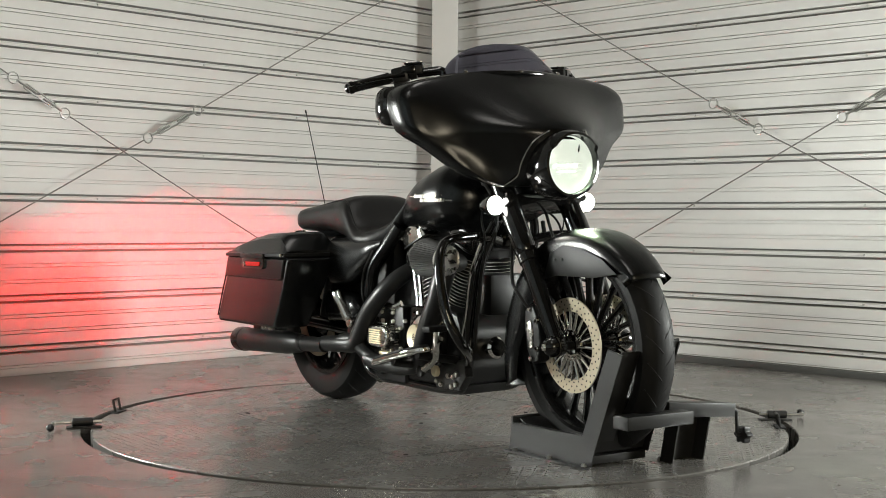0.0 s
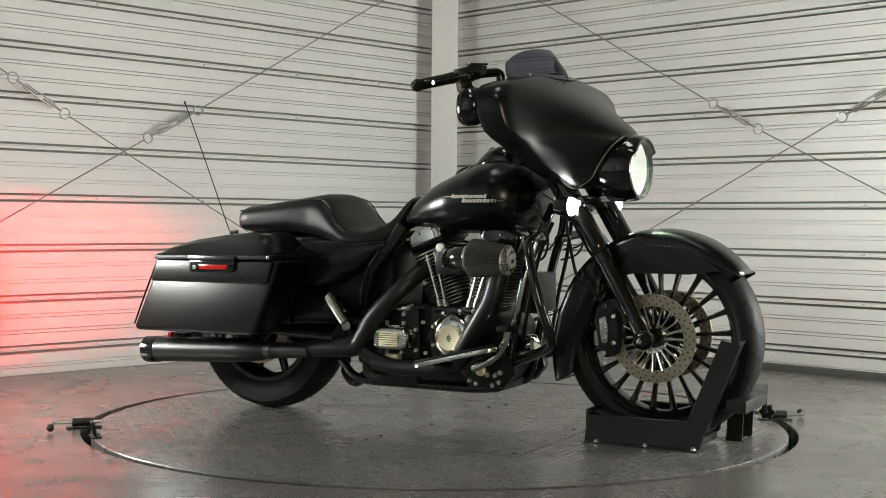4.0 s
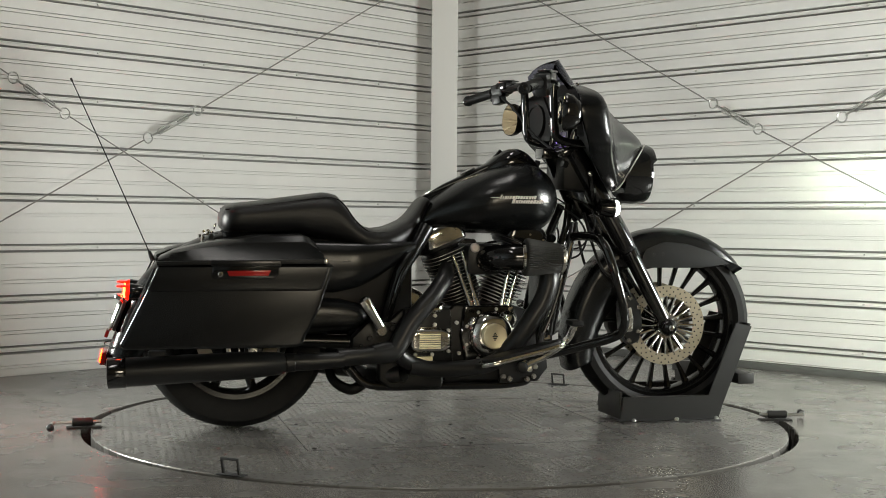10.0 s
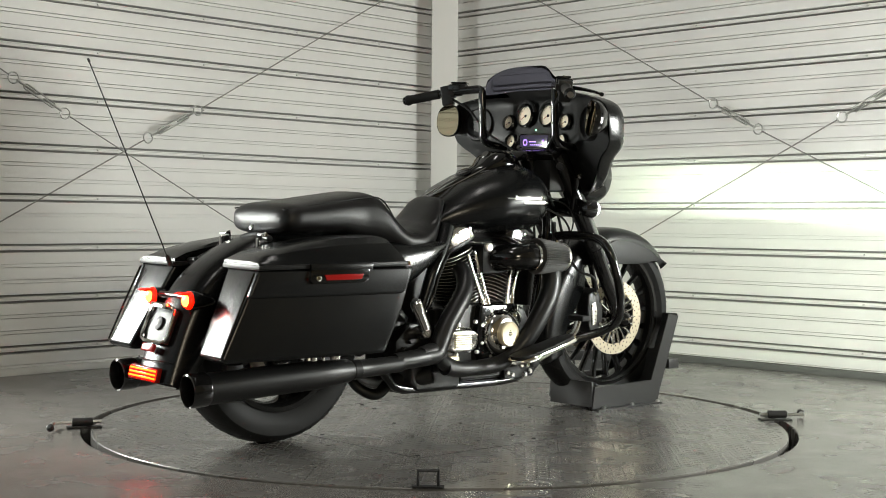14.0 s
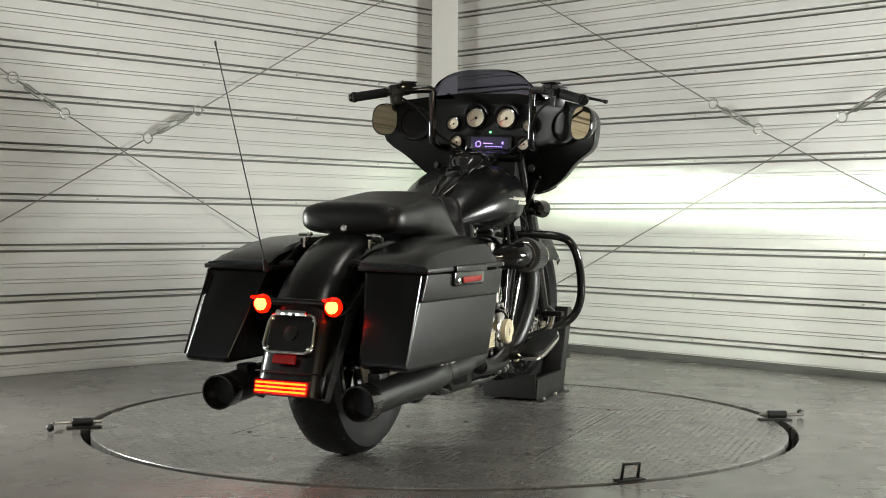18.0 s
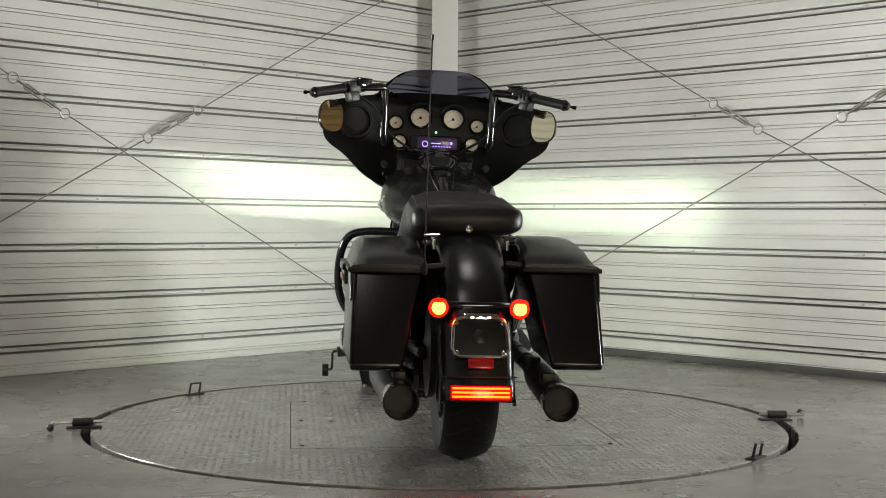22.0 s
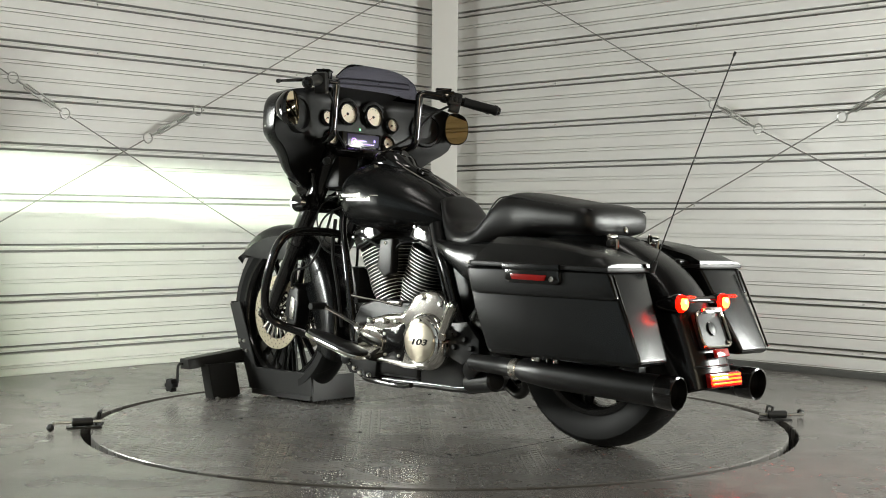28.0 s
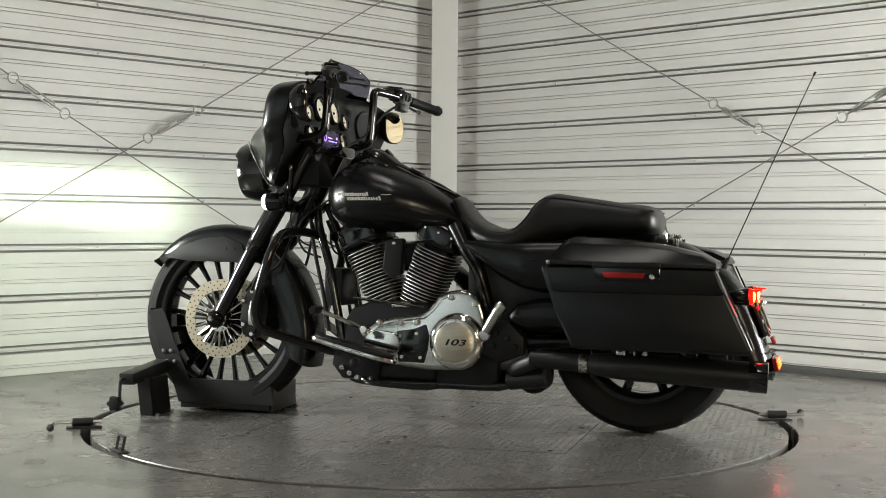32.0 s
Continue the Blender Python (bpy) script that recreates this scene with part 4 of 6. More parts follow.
bar = part("tail_strip", add_slab(B(), [(-1.196, 0.282), (-1.212, 0.28), (-1.221, 0.238), (-1.205, 0.238)], -0.088, 0.088, bevel=0.002), M_REDLENS, bike, "red light strip across the fender tail")
for z in (0.273, 0.2615, 0.25):
    x = -1.2135 - (0.28 - z) * 0.21
    part("led_strip", add_box(B(), (x - 0.0035, -0.081, z - 0.0026), (x + 0.001, 0.081, z + 0.0026), 0.001), M_BAR, bar, "glowing red led row")
# antenna
ant = part("antenna", add_tube(B(), [(-1.045, 0.153, 0.60), (-1.185, 0.162, 0.92), (-1.325, 0.17, 1.232)], 0.0021, 6, 2), M_BLACKMETAL, bike, "thin black whip antenna")
part("antenna_tip", add_cyl(B(), (-1.322, 0.17, 1.226), (-1.328, 0.17, 1.238), 0.004, seg=8), M_BLACKMETAL, ant)
part("antenna_base", add_cyl(B(), (-1.038, 0.153, 0.585), (-1.053, 0.153, 0.62), 0.010, 0.006, 12), M_BLACKMETAL, ant)

# ---- fork ----
FD = Vector((0.258, 0, -0.435)).normalized()
for s in (-1, 1):
    y = s * 0.122
    top = Vector((0.47, y, 1.01))
    mid = Vector((0.70, y, 0.625))
    low = FA + Vector((-0.012, y, 0.0))
    leg = fpart("fork_leg", add_cyl(B(), mid + FD * -0.02, low, 0.029, 0.027, 24, 0.004), M_GLOSS, bike, "gloss black fork slider")
    fpart("fork_cover", add_lathe(B(), [(0.036, 0), (0.037, 0.01), (0.037, 0.40), (0.034, 0.425), (0.030, 0.43)], top + FD * 0.0, FD, 28), M_GLOSS, leg, "gloss black fork cover")
    fpart("fork_band", add_cyl(B(), mid - FD * 0.02, mid + FD * 0.012, 0.0335, seg=24, bevel=0.003), M_GLOSS, leg, "gloss black fork band")
    fpart("axle_cap", add_lathe(B(), [(0.030, -0.02), (0.034, 0.0), (0.034, 0.02), (0.022, 0.04), (0.008, 0.05)], low + Vector((0, s * 0.005, 0)), (0, s, 0), 24), M_GLOSS, leg)
    fpart("axle_nut", add_lathe(B(), [(0.012, 0.05), (0.012, 0.056), (0.007, 0.06)], low, (0, s, 0), 6), M_CHROME, leg)
    # caliper
    cal = new("brake_caliper")
    cal.parent = bike
    tagged(cal, "black four-piston brake caliper")
    bm = B()
    add_slab(bm, [(0.668, 0.46), (0.712, 0.485), (0.745, 0.43), (0.752, 0.36), (0.74, 0.30), (0.70, 0.285), (0.675, 0.33), (0.665, 0.40)], s * 0.055, s * 0.122, bevel=0.01, seg=3)
    fpart("body", bm, M_CASE, cal)
    bm = B()
    add_slab(bm, [(0.683, 0.42), (0.705, 0.43), (0.715, 0.385), (0.712, 0.34), (0.692, 0.335), (0.684, 0.38)], s * 0.118, s * 0.127, bevel=0.004)
    fpart("cover", bm, M_ALU, cal, "bare metal caliper cover")
    bm = B()
    for x, z in ((0.70, 0.465), (0.735, 0.43), (0.70, 0.305), (0.735, 0.34)):
        add_bolt(bm, (x, s * 0.121, z), (0, s, 0), 0.009, 0.008, 10)
    fpieces("bolt", bm, M_CHROME, cal)
    fpart("brake_hose", add_tube(B(), [(0.70, s * 0.13, 0.47), (0.66, s * 0.15, 0.53), (0.60, s * 0.12, 0.56), (0.56, s * 0.09, 0.66), (0.53, s * 0.07, 0.78)], 0.0055, 8), M_RUBBER, cal)
    # turn signals
    sig = fpart("turn_signal", add_lathe(B(), [(0.01, -0.06), (0.026, -0.05), (0.033, -0.025), (0.036, 0.0), (0.034, 0.004)], (0.605, s * 0.185, 0.80), (1, 0, 0.0), 24), M_GLOSS, bike, "black bullet turn signal, lit white")
    fpart("lit_lens", add_lathe(B(), [(0.031, 0), (0.031, 0.006), (0.024, 0.018), (0.009, 0.024)], (0.607, s * 0.185, 0.80), (1, 0, 0), 24), M_DRL, sig, "glowing white lens")
    fpart("stalk", add_cyl(B(), (0.575, s * 0.185, 0.80), (0.555, s * 0.12, 0.79), 0.011, seg=12), M_GLOSS, sig)
fpart("axle", add_cyl(B(), FA + Vector((0, -0.12, 0)), FA + Vector((0, 0.12, 0)), 0.014, seg=16), M_CASE, front_wheel)
# clamps
bm = B()
add_box(bm, (-0.05, -0.16, -0.016), (0.05, 0.16, 0.016), 0.01, Matrix.Translation((0.60, 0, 0.80)) @ Matrix.Rotation(radians(-30), 4, "Y"))
fpart("lower_fork_clamp", bm, M_GLOSS, bike)
bm = B()
add_box(bm, (-0.06, -0.155, -0.014), (0.05, 0.155, 0.014), 0.01, Matrix.Translation((0.47, 0, 1.02)) @ Matrix.Rotation(radians(-30), 4, "Y"))
fpart("upper_fork_clamp", bm, M_GLOSS, bike)
part("steering_neck", add_cyl(B(), (0.545, 0, 0.76), (0.425, 0, 1.0), 0.04, seg=20), M_SATIN, bike)

# ---- fairing ----
WZ = [(0.858, 0.15), (0.868, 0.195), (0.89, 0.248), (0.92, 0.298), (0.96, 0.335), (1.0, 0.378), (1.025, 0.422), (1.048, 0.448), (1.1, 0.46), (1.14, 0.464), (1.17, 0.459), (1.195, 0.437), (1.212, 0.39), (1.226, 0.305), (1.24, 0.219), (1.25, 0.124)]
XC = [(0.858, 0.67), (0.90, 0.715), (0.95, 0.742), (1.0, 0.758), (1.045, 0.762), (1.10, 0.688), (1.15, 0.615), (1.20, 0.545), (1.25, 0.488)]
XW = [(0.858, 0.605), (0.89, 0.545), (0.95, 0.49), (1.0, 0.455), (1.05, 0.425), (1.10, 0.405), (1.15, 0.393), (1.20, 0.395), (1.23, 0.42), (1.25, 0.455)]
XI = [(0.858, 0.62), (0.90, 0.585), (0.95, 0.55), (1.0, 0.51), (1.05, 0.474), (1.15, 0.482), (1.20, 0.488), (1.25, 0.474)]
ZS = [0.858, 0.866, 0.878, 0.90, 0.93, 0.96, 0.985, 1.005, 1.025, 1.05, 1.08, 1.11, 1.14, 1.165, 1.187, 1.204, 1.218, 1.23, 1.24, 1.25]
XF = [(0.858, 0.625), (0.90, 0.60), (0.95, 0.57), (1.0, 0.545), (1.05, 0.525), (1.10, 0.512), (1.15, 0.503), (1.20, 0.488), (1.25, 0.472)]
US = [-1, -0.95, -0.9, -0.85, -0.8, -0.66, -0.52, -0.38, -0.25, -0.12, 0, 0.12, 0.25, 0.38, 0.52, 0.66, 0.8, 0.85, 0.9, 0.95, 1]


def shell(z, u, off=0.0):
    """The fairing's face: a bowed front, then a rounded side running back to the rear edge."""
    w, xc, xw, xf = lerp(WZ, z), lerp(XC, z), lerp(XW, z), lerp(XF, z)
    a = abs(u)
    if a <= 0.8:
        b = a / 0.8
        k = lerp([(0.86, 0.7), (1.05, 0.75), (1.15, 0.4), (1.22, 0.1)], z)
        q = min(1, max(0, (b - 0.1) / 0.75))
        x, y = xc - (xc - xf) * ((1 - k) * b ** 2.0 + k * q * q * (3 - 2 * q)), b * w * 0.95
    else:
        c = (a - 0.8) / 0.2
        x, y = xf - (xf - xw) * c ** 1.25, w * (0.95 + 0.05 * math.sin(math.pi / 2 * min(1, c * 1.8)))
    return Vector((x + off, math.copysign(y, u), z))


def inner(z, u):
    w, xw, xi = lerp(WZ, z), lerp(XW, z), lerp(XI, z)
    flat = max(0, 1 - max(0, (abs(u) * w - 0.19) / max(0.02, w - 0.19)) ** 1.0) if w > 0.21 else 1 - abs(u) ** 3
    return Vector((min(xw + (xi - xw) * flat, lerp(XC, z) - 0.05), u * (w - 0.004), z + 0.0))


bm = B()
outer_rows = [[shell(z, u) for u in US] for z in ZS]
add_rings(bm, outer_rows, False, False)
bmesh.ops.recalc_face_normals(bm, faces=bm.faces)
if sum(f.normal.x for f in bm.faces) < 0:
    bmesh.ops.reverse_faces(bm, faces=bm.faces)
# the opening for the headlamp
gone = [f for f in bm.faces if math.hypot(f.calc_center_median().y, f.calc_center_median().z - 0.925) < 0.09]
bmesh.ops.delete(bm, geom=gone, context="FACES")
fairing = thicken(fpart("fairing", bm, M_SATIN, bike, "satin black batwing fairing on the fork", 60), 0.004)
fm = fairing.modifiers.new("smooth", "SUBSURF")
fm.levels = fm.render_levels = 1
bm = B()
add_rings(bm, [[inner(z, u) for u in US] for z in ZS], False, False)
bmesh.ops.recalc_face_normals(bm, faces=bm.faces)
if sum(f.normal.x for f in bm.faces) > 0:
    bmesh.ops.reverse_faces(bm, faces=bm.faces)
inner_f = fpart("inner_fairing", bm, M_PLASTIC, fairing, "black inner fairing with dials and radio", 60)
# bright bead round the lower nose
for s in (-1, 1):
    pts = []
    for yy, z in ((0.07, 1.035), (0.112, 1.0), (0.128, 0.94), (0.128, 0.895), (0.15, 0.869), (0.19, 0.861), (0.225, 0.875), (0.25, 0.893)):
        pts.append(shell(z, s * min(0.97, 0.8 * yy / (0.95 * lerp(WZ, z))), 0.003))
    fpart("fairing_edge", add_tube(B(), pts, 0.0032, 6, 4), M_CHROME, fairing, "thin bright bead")

# screen
rows_s = []
for k in range(7):
    v = k / 6
    row = []
    for u in [i / 14 * 2 - 1 for i in range(15)]:
        half = 0.25 - 0.03 * v - 0.03 * v * v
        base = Vector((0.500 - 0.09 * abs(u) ** 2, u * half, 1.235 - 0.012 * abs(u) ** 2))
        h = 0.110 * v * (1 - 0.38 * abs(u) ** 4)
        row.append(base + Vector((-0.62, 0, 1.0)) * h)
    rows_s.append(row)
bm = B()
add_rings(bm, rows_s, False, False)
bmesh.ops.recalc_face_normals(bm, faces=bm.faces)
thicken(fpart("windscreen", bm, M_SCREEN, bike, "low smoked windscreen", 60), 0.002)
strip = [Vector((0.504 - 0.09 * abs(u) ** 2, u * 0.252, 1.243 - 0.012 * abs(u) ** 2)) for u in [i / 10 * 2 - 1 for i in range(11)]]
fpart("screen_strip", add_tube(B(), strip, 0.007, 8, 2), M_GLOSS, fairing, "gloss black screen trim")
for u in (-0.75, 0, 0.75):
    fpart("screen_screw", add_lathe(B(), [(0.007, 0), (0.007, 0.004), (0.004, 0.006)], (0.509 - 0.09 * u * u, u * 0.252, 1.245), (0.7, 0, 0.6), 10), M_CHROME, fairing)

# headlamp
HC = Vector((0.70, 0, 0.925))
bm = B()
add_lathe(bm, [(0.085, -0.03), (0.112, -0.02), (0.115, 0.03), (0.111, 0.07), (0.104, 0.086), (0.096, 0.088), (0.094, 0.07), (0.094, 0.0), (0.085, -0.03)], HC, (1, 0, 0.0), 48, False)
for v in bm.verts:
    if v.co.z > HC.z + 0.05 and v.co.x > HC.x + 0.06:
        v.co.x += 0.016
head = fpart("headlamp", bm, M_GLOSS, bike, "round headlamp in a gloss black nacelle, lit", 40)
bm = B()
add_lathe(bm, [(0.093, 0.066), (0.085, 0.045), (0.068, 0.024), (0.046, 0.012), (0.001, 0.002)], HC, (1, 0, 0), 40, False)
bmesh.ops.recalc_face_normals(bm, faces=bm.faces)
# bowl and shade glow by themselves, in place of light scattered in the lamp
M_BOWL = glow("self_glow_reflector", (0.92, 1.0, 0.86), 0.55, (0.45, 0.45, 0.45))
M_SHADE = glow("self_glow_shade", (0.9, 1.0, 0.82), 0.8, (0.01, 0.01, 0.01))
fpart("reflector_bowl", bm, M_BOWL, head, "reflector bowl with a painted-in glow", 60)
# added beam shaper: a faintly glowing tunnel with a slot, and the led block at its back
bm = B()
x0, x1 = HC.x + 0.004, HC.x + 0.078
for lo, hi in (((x0, -0.04, HC.z + 0.0019), (x1, 0.04, HC.z + 0.0037)), ((x0, -0.04, HC.z - 0.0098), (x1, 0.04, HC.z - 0.008)),
               ((x0, -0.042, HC.z - 0.0095), (x0 + 0.02, -0.040, HC.z + 0.0019)), ((x0, 0.040, HC.z - 0.0095), (x0 + 0.05, 0.042, HC.z + 0.0019)),
               ((x0 + 0.04, -0.04, HC.z - 0.0195), (x1, 0.04, HC.z - 0.018)), ((x0 + 0.036, -0.04, HC.z - 0.026), (x0 + 0.045, 0.04, HC.z - 0.018)),
               ((x0 - 0.01, -0.05, HC.z - 0.03), (x0, 0.05, HC.z + 0.03))):
    add_box(bm, lo, hi)
fpart("projector_shade", bm, M_SHADE, head, "glowing shade plates added to shape the beam")
bm = B()
add_box(bm, (x0 + 0.0005, -0.015, HC.z - 0.0035), (x0 + 0.0015, 0.025, HC.z + 0.0005))
fpart("led_block", bm, M_HEAD, head, "headlamp led, lit")
# a weaker row added below stands in for spill on the near ground
bm = B()
add_box(bm, (x0 + 0.0455, -0.03, HC.z - 0.0235), (x0 + 0.0465, 0.03, HC.z - 0.0205))
fpart("spill_led_row", bm, M_SPILL, head, "added led row for the headlamp's spill")
bm = B()
add_lathe(bm, [(0.094, 0.078), (0.08, 0.085), (0.05, 0.091), (0.0015, 0.094), (0.0015, 0.0915), (0.05, 0.0885), (0.08, 0.0825), (0.094, 0.0755)], HC, (1, 0, 0), 40, False)
ln = fpart("headlamp_lens", bm, M_LENS, head, "clear lens", 60)
ln.visible_shadow = False

# dials on the inner fairing
FACE = Vector((-0.98, 0, 0.18)).normalized()


def dial(y, z, r, label):
    c = Vector((0.468 + 0.0, y, z))
    d = fpart("dial", add_lathe(B(), [(r + 0.008, -0.008), (r + 0.009, 0.004), (r + 0.004, 0.012), (r, 0.010), (r, 0.004)], c, FACE, 32, False), M_GLOSS, bike, label)
    fpart("dial_face", add_lathe(B(), [(r + 0.002, -0.006), (r + 0.002, 0.002)], c, FACE, 32), M_DIAL, d, "cream dial face")
    fpart("needle_hub", add_lathe(B(), [(r * 0.16, 0.002), (r * 0.12, 0.005)], c, FACE, 12), M_PIT, d)
    up = Vector((0.18, 0, 0.98))
    side = Vector((0, 1, 0))
    e = c + (up * -0.45 + side * 0.75) * r * 0.8 + FACE * 0.0035
    fpart("needle", add_tube(B(), [c + FACE * 0.0035, e], 0.0011, 5, 0), M_NEEDLE, d)
    bm = B()
    for k in range(11):
        a = radians(-130 + 26 * k)
        q = up * math.cos(a) + side * math.sin(a)
        add_tube(bm, [c + q * r * 0.8 + FACE * 0.002, c + q * r * 0.93 + FACE * 0.002], 0.0009, 4, 0)
    fpart("dial_marks", bm, M_PIT, d)


dial(0.066, 1.153, 0.038, "large cream-faced dial")
dial(-0.066, 1.153, 0.038, "large cream-faced dial")
for y, z in ((0.164, 1.128), (-0.164, 1.128), (0.146, 1.053), (-0.146, 1.053)):
    dial(y, z, 0.0245, "small cream-faced dial")
for s in (-1, 1):
    c = Vector((0.470, s * 0.066, 1.156))
    pts = [c + Vector((0, 0.053 * math.sin(a), 0.053 * math.cos(a))) for a in [radians(d) for d in range(-75, 76, 15)]]
    fpart("dial_hood", add_tube(B(), pts, 0.007, 8, 0), M_PLASTIC, inner_f)
radio = fpart("radio", add_box(B(), (0.452, -0.1, 1.022), (0.49, 0.1, 1.084), 0.005), M_GLOSS, bike, "car radio with violet display")
fpart("display", add_box(B(), (0.4495, -0.085, 1.031), (0.455, 0.075, 1.077), 0.001), M_RADIODIM, radio, "dim violet display")
bm = B()
for a in range(12):
    q = radians(a * 30)
    add_box(bm, (0.4485, 0.043 + 0.011 * math.sin(q) - 0.0022, 1.049 + 0.011 * math.cos(q) - 0.0022), (0.4493, 0.043 + 0.011 * math.sin(q) + 0.0022, 1.049 + 0.011 * math.cos(q) + 0.0022))
for k in range(7):
    add_box(bm, (0.4485, 0.012 - k * 0.011, 1.038), (0.4493, 0.006 - k * 0.011, 1.042))
add_box(bm, (0.4485, -0.02, 1.05), (0.4493, 0.02, 1.054))
add_box(bm, (0.4485, -0.066, 1.05), (0.4493, -0.058, 1.06))
fpart("display_marks", bm, M_RADIO, radio, "violet lit marks")
fpart("radio_buttons", add_box(B(), (0.4475, -0.07, 1.0205), (0.453, 0.07, 1.0265), 0.001), M_PLASTIC, radio)
fpart("indicator_lamp", add_lathe(B(), [(0.004, 0), (0.003, 0.003)], (0.4665, 0, 1.098), (-1, 0, 0), 8), M_GREEN, inner_f, "small green lamp")
for s in (-1, 1):
    c = Vector((0.44, s * 0.325, 1.125))
    fpart("speaker_pod", add_lathe(B(), [(0.07, -0.02), (0.073, 0.0), (0.068, 0.012), (0.058, 0.012), (0.055, 0.0), (0.03, -0.004), (0.002, -0.004)], c, (-0.95, s * -0.3, 0.05), 32, False), M_PLASTIC, inner_f, "round speaker grille")
    # mirror
    mc = Vector((0.36, s * 0.414, 1.134))
    ax = Vector((-0.89, s * -0.41, 0.06)).normalized()
    mir = new("mirror")
    mir.parent = bike
    tagged(mir, "black fairing mirror")

    def mpart(name, prof, material, label=""):
        bm = B()
        rings = []
        for r, h in prof:
            ring_p = []
            for i in range(28):
                a = TAU * i / 28
                side = Vector((0, 0, 1)).cross(ax).normalized()
                upv = ax.cross(side)
                sq = lambda q: math.copysign(abs(q) ** 0.8, q)
                wide = 0.74 if math.cos(a) * side.y * s < 0 else 1.0
                ring_p.append(mc + side * (sq(math.cos(a)) * r * wide) + upv * (sq(math.sin(a)) * r * 1.1) + ax * h)
            rings.append(ring_p)
        add_rings(bm, rings)
        bmesh.ops.recalc_face_normals(bm, faces=bm.faces)
        return fpart(name, bm, material, mir, label, 50)
    mpart("housing", [(0.015, -0.06), (0.038, -0.05), (0.056, -0.02), (0.060, 0.0), (0.058, 0.004)], M_GLOSS)
    mpart("mirror_glass", [(0.0555, 0.003), (0.0555, 0.0055)], M_MIRROR, "mirror glass, amber of the reflection put into its colour")
    fpart("mirror_arm", add_cyl(B(), mc - ax * 0.03, (0.45, s * 0.40, 1.13), 0.012, seg=10), M_GLOSS, mir)

# ---- handlebars ----
bars = new("handlebar")
bars.parent = bike
tagged(bars, "gloss black tall handlebar with grips and levers")
for s in (-1, 1):
    fpart("bar_tube", add_tube(B(), curve_pts([(0.50, s * 0.20, 1.03), (0.43, s * 0.208, 1.035), (0.382, s * 0.212, 1.052), (0.371, s * 0.213, 1.09)], 5) + [Vector(p) for p in ((0.3615, s * 0.213, 1.236), (0.361, s * 0.2135, 1.246), (0.359, s * 0.216, 1.253), (0.354, s * 0.222, 1.2565), (0.349, s * 0.229, 1.257), (0.315, s * 0.29, 1.25), (0.278, s * 0.36, 1.239), (0.21, s * 0.468, 1.209))], 0.0155, 14, 0), M_GLOSS, bars)
    a, b = Vector((0.271, s * 0.372, 1.236)), Vector((0.192, s * 0.478, 1.208))
    d = (b - a).normalized()
    g = fpart("grip", add_lathe(B(), [(0.017, 0), (0.020, 0.004), (0.0185, 0.02), (0.0185, 0.125), (0.021, 0.13), (0.021, 0.14), (0.014, 0.146)], a, d, 20), M_RUBBER, bars, "black rubber grip")
    fpart("grip_end", add_lathe(B(), [(0.017, 0.14), (0.017, 0.15), (0.011, 0.156)], a, d, 16), M_GLOSS, bars)
    bm = B()
    c = a - d * 0.03
    add_box(bm, (-0.026, -0.026, -0.034), (0.026, 0.026, 0.02), 0.008, Matrix.Translation(c) @ frame_z(d))
    sw = fpart("switch_housing", bm, M_CASE, bars)
    bm = B()
    for k in range(3):
        add_box(bm, (-0.035, -0.012 + 0.0, -0.006), (-0.024, 0.012, 0.006), 0.002, Matrix.Translation(c + d * (-0.02 + 0.016 * k)) @ frame_z(d))
    fpart("switch_buttons", bm, M_PLASTIC, sw)
    bm = B()
    add_box(bm, (-0.024, -0.03, 0.004), (0.024, 0.03, 0.03), 0.006, Matrix.Translation(c + Vector((0.02, -s * 0.03, 0.002))) @ Matrix.Rotation(s * radians(-55), 4, "Z"))
    mcyl = fpart("reservoir", bm, M_GLOSS, bars)
    T_R = Matrix.Translation(c + Vector((0.03, -s * 0.045, 0.022))) @ Matrix.Rotation(s * radians(-52), 4, "Z")
    bm = B()
    add_box(bm, (-0.03, -0.024, -0.018), (0.03, 0.024, 0.012), 0.007, T_R)
    fpart("reservoir_body", bm, M_CASE, bars, "black fluid reservoir")
    bm = B()
    add_box(bm, (-0.032, -0.026, 0.0125), (0.032, 0.026, 0.02), 0.004, T_R)
    fpart("reservoir_cap", bm, M_GLOSS, bars)
    bm = B()
    for dx in (-0.024, 0.024):
        add_bolt(bm, T_R @ Vector((dx, 0, 0.02)), (0, 0, 1), 0.004, 0.003, 8)
    fpieces("cap_screw", bm, M_CHROME, mcyl)
    fpart("perch_clamp", add_cyl(B(), c - d * 0.062, c - d * 0.036, 0.024, seg=18, bevel=0.003), M_CASE, bars)
    bm = B()
    add_box(bm, (-0.02, -0.03, -0.03), (0.024, 0.012, 0.014), 0.007, Matrix.Translation(c + Vector((-0.004, 0, -0.024))) @ frame_z(d))
    fpart("switch_pod", bm, M_CASE, bars, "black switch pod")
    p = c + Vector((0.035, s * 0.0, 0.0))
    tip = Vector((0.29, -0.538, 1.21)) if s < 0 else Vector((0.30, 0.53, 1.215))
    fpart("lever", add_tube(B(), [p, p.lerp(tip, 0.3) + Vector((0.012, 0, 0.002)), p.lerp(tip, 0.7) + Vector((0.012, 0, 0.002)), tip], lambda u: 0.0075 - 0.003 * u + (0.003 if u > 0.94 else 0), 10), M_GLOSS, bars, "gloss black lever")
    fpart("control_cable", add_tube(B(), [c + Vector((0, -s * 0.02, -0.02)), (0.33, s * 0.25, 1.17), (0.385, s * 0.19, 1.08), (0.45, s * 0.08, 1.0), (0.50, s * 0.06, 0.9)], 0.005, 8), M_RUBBER, bars)
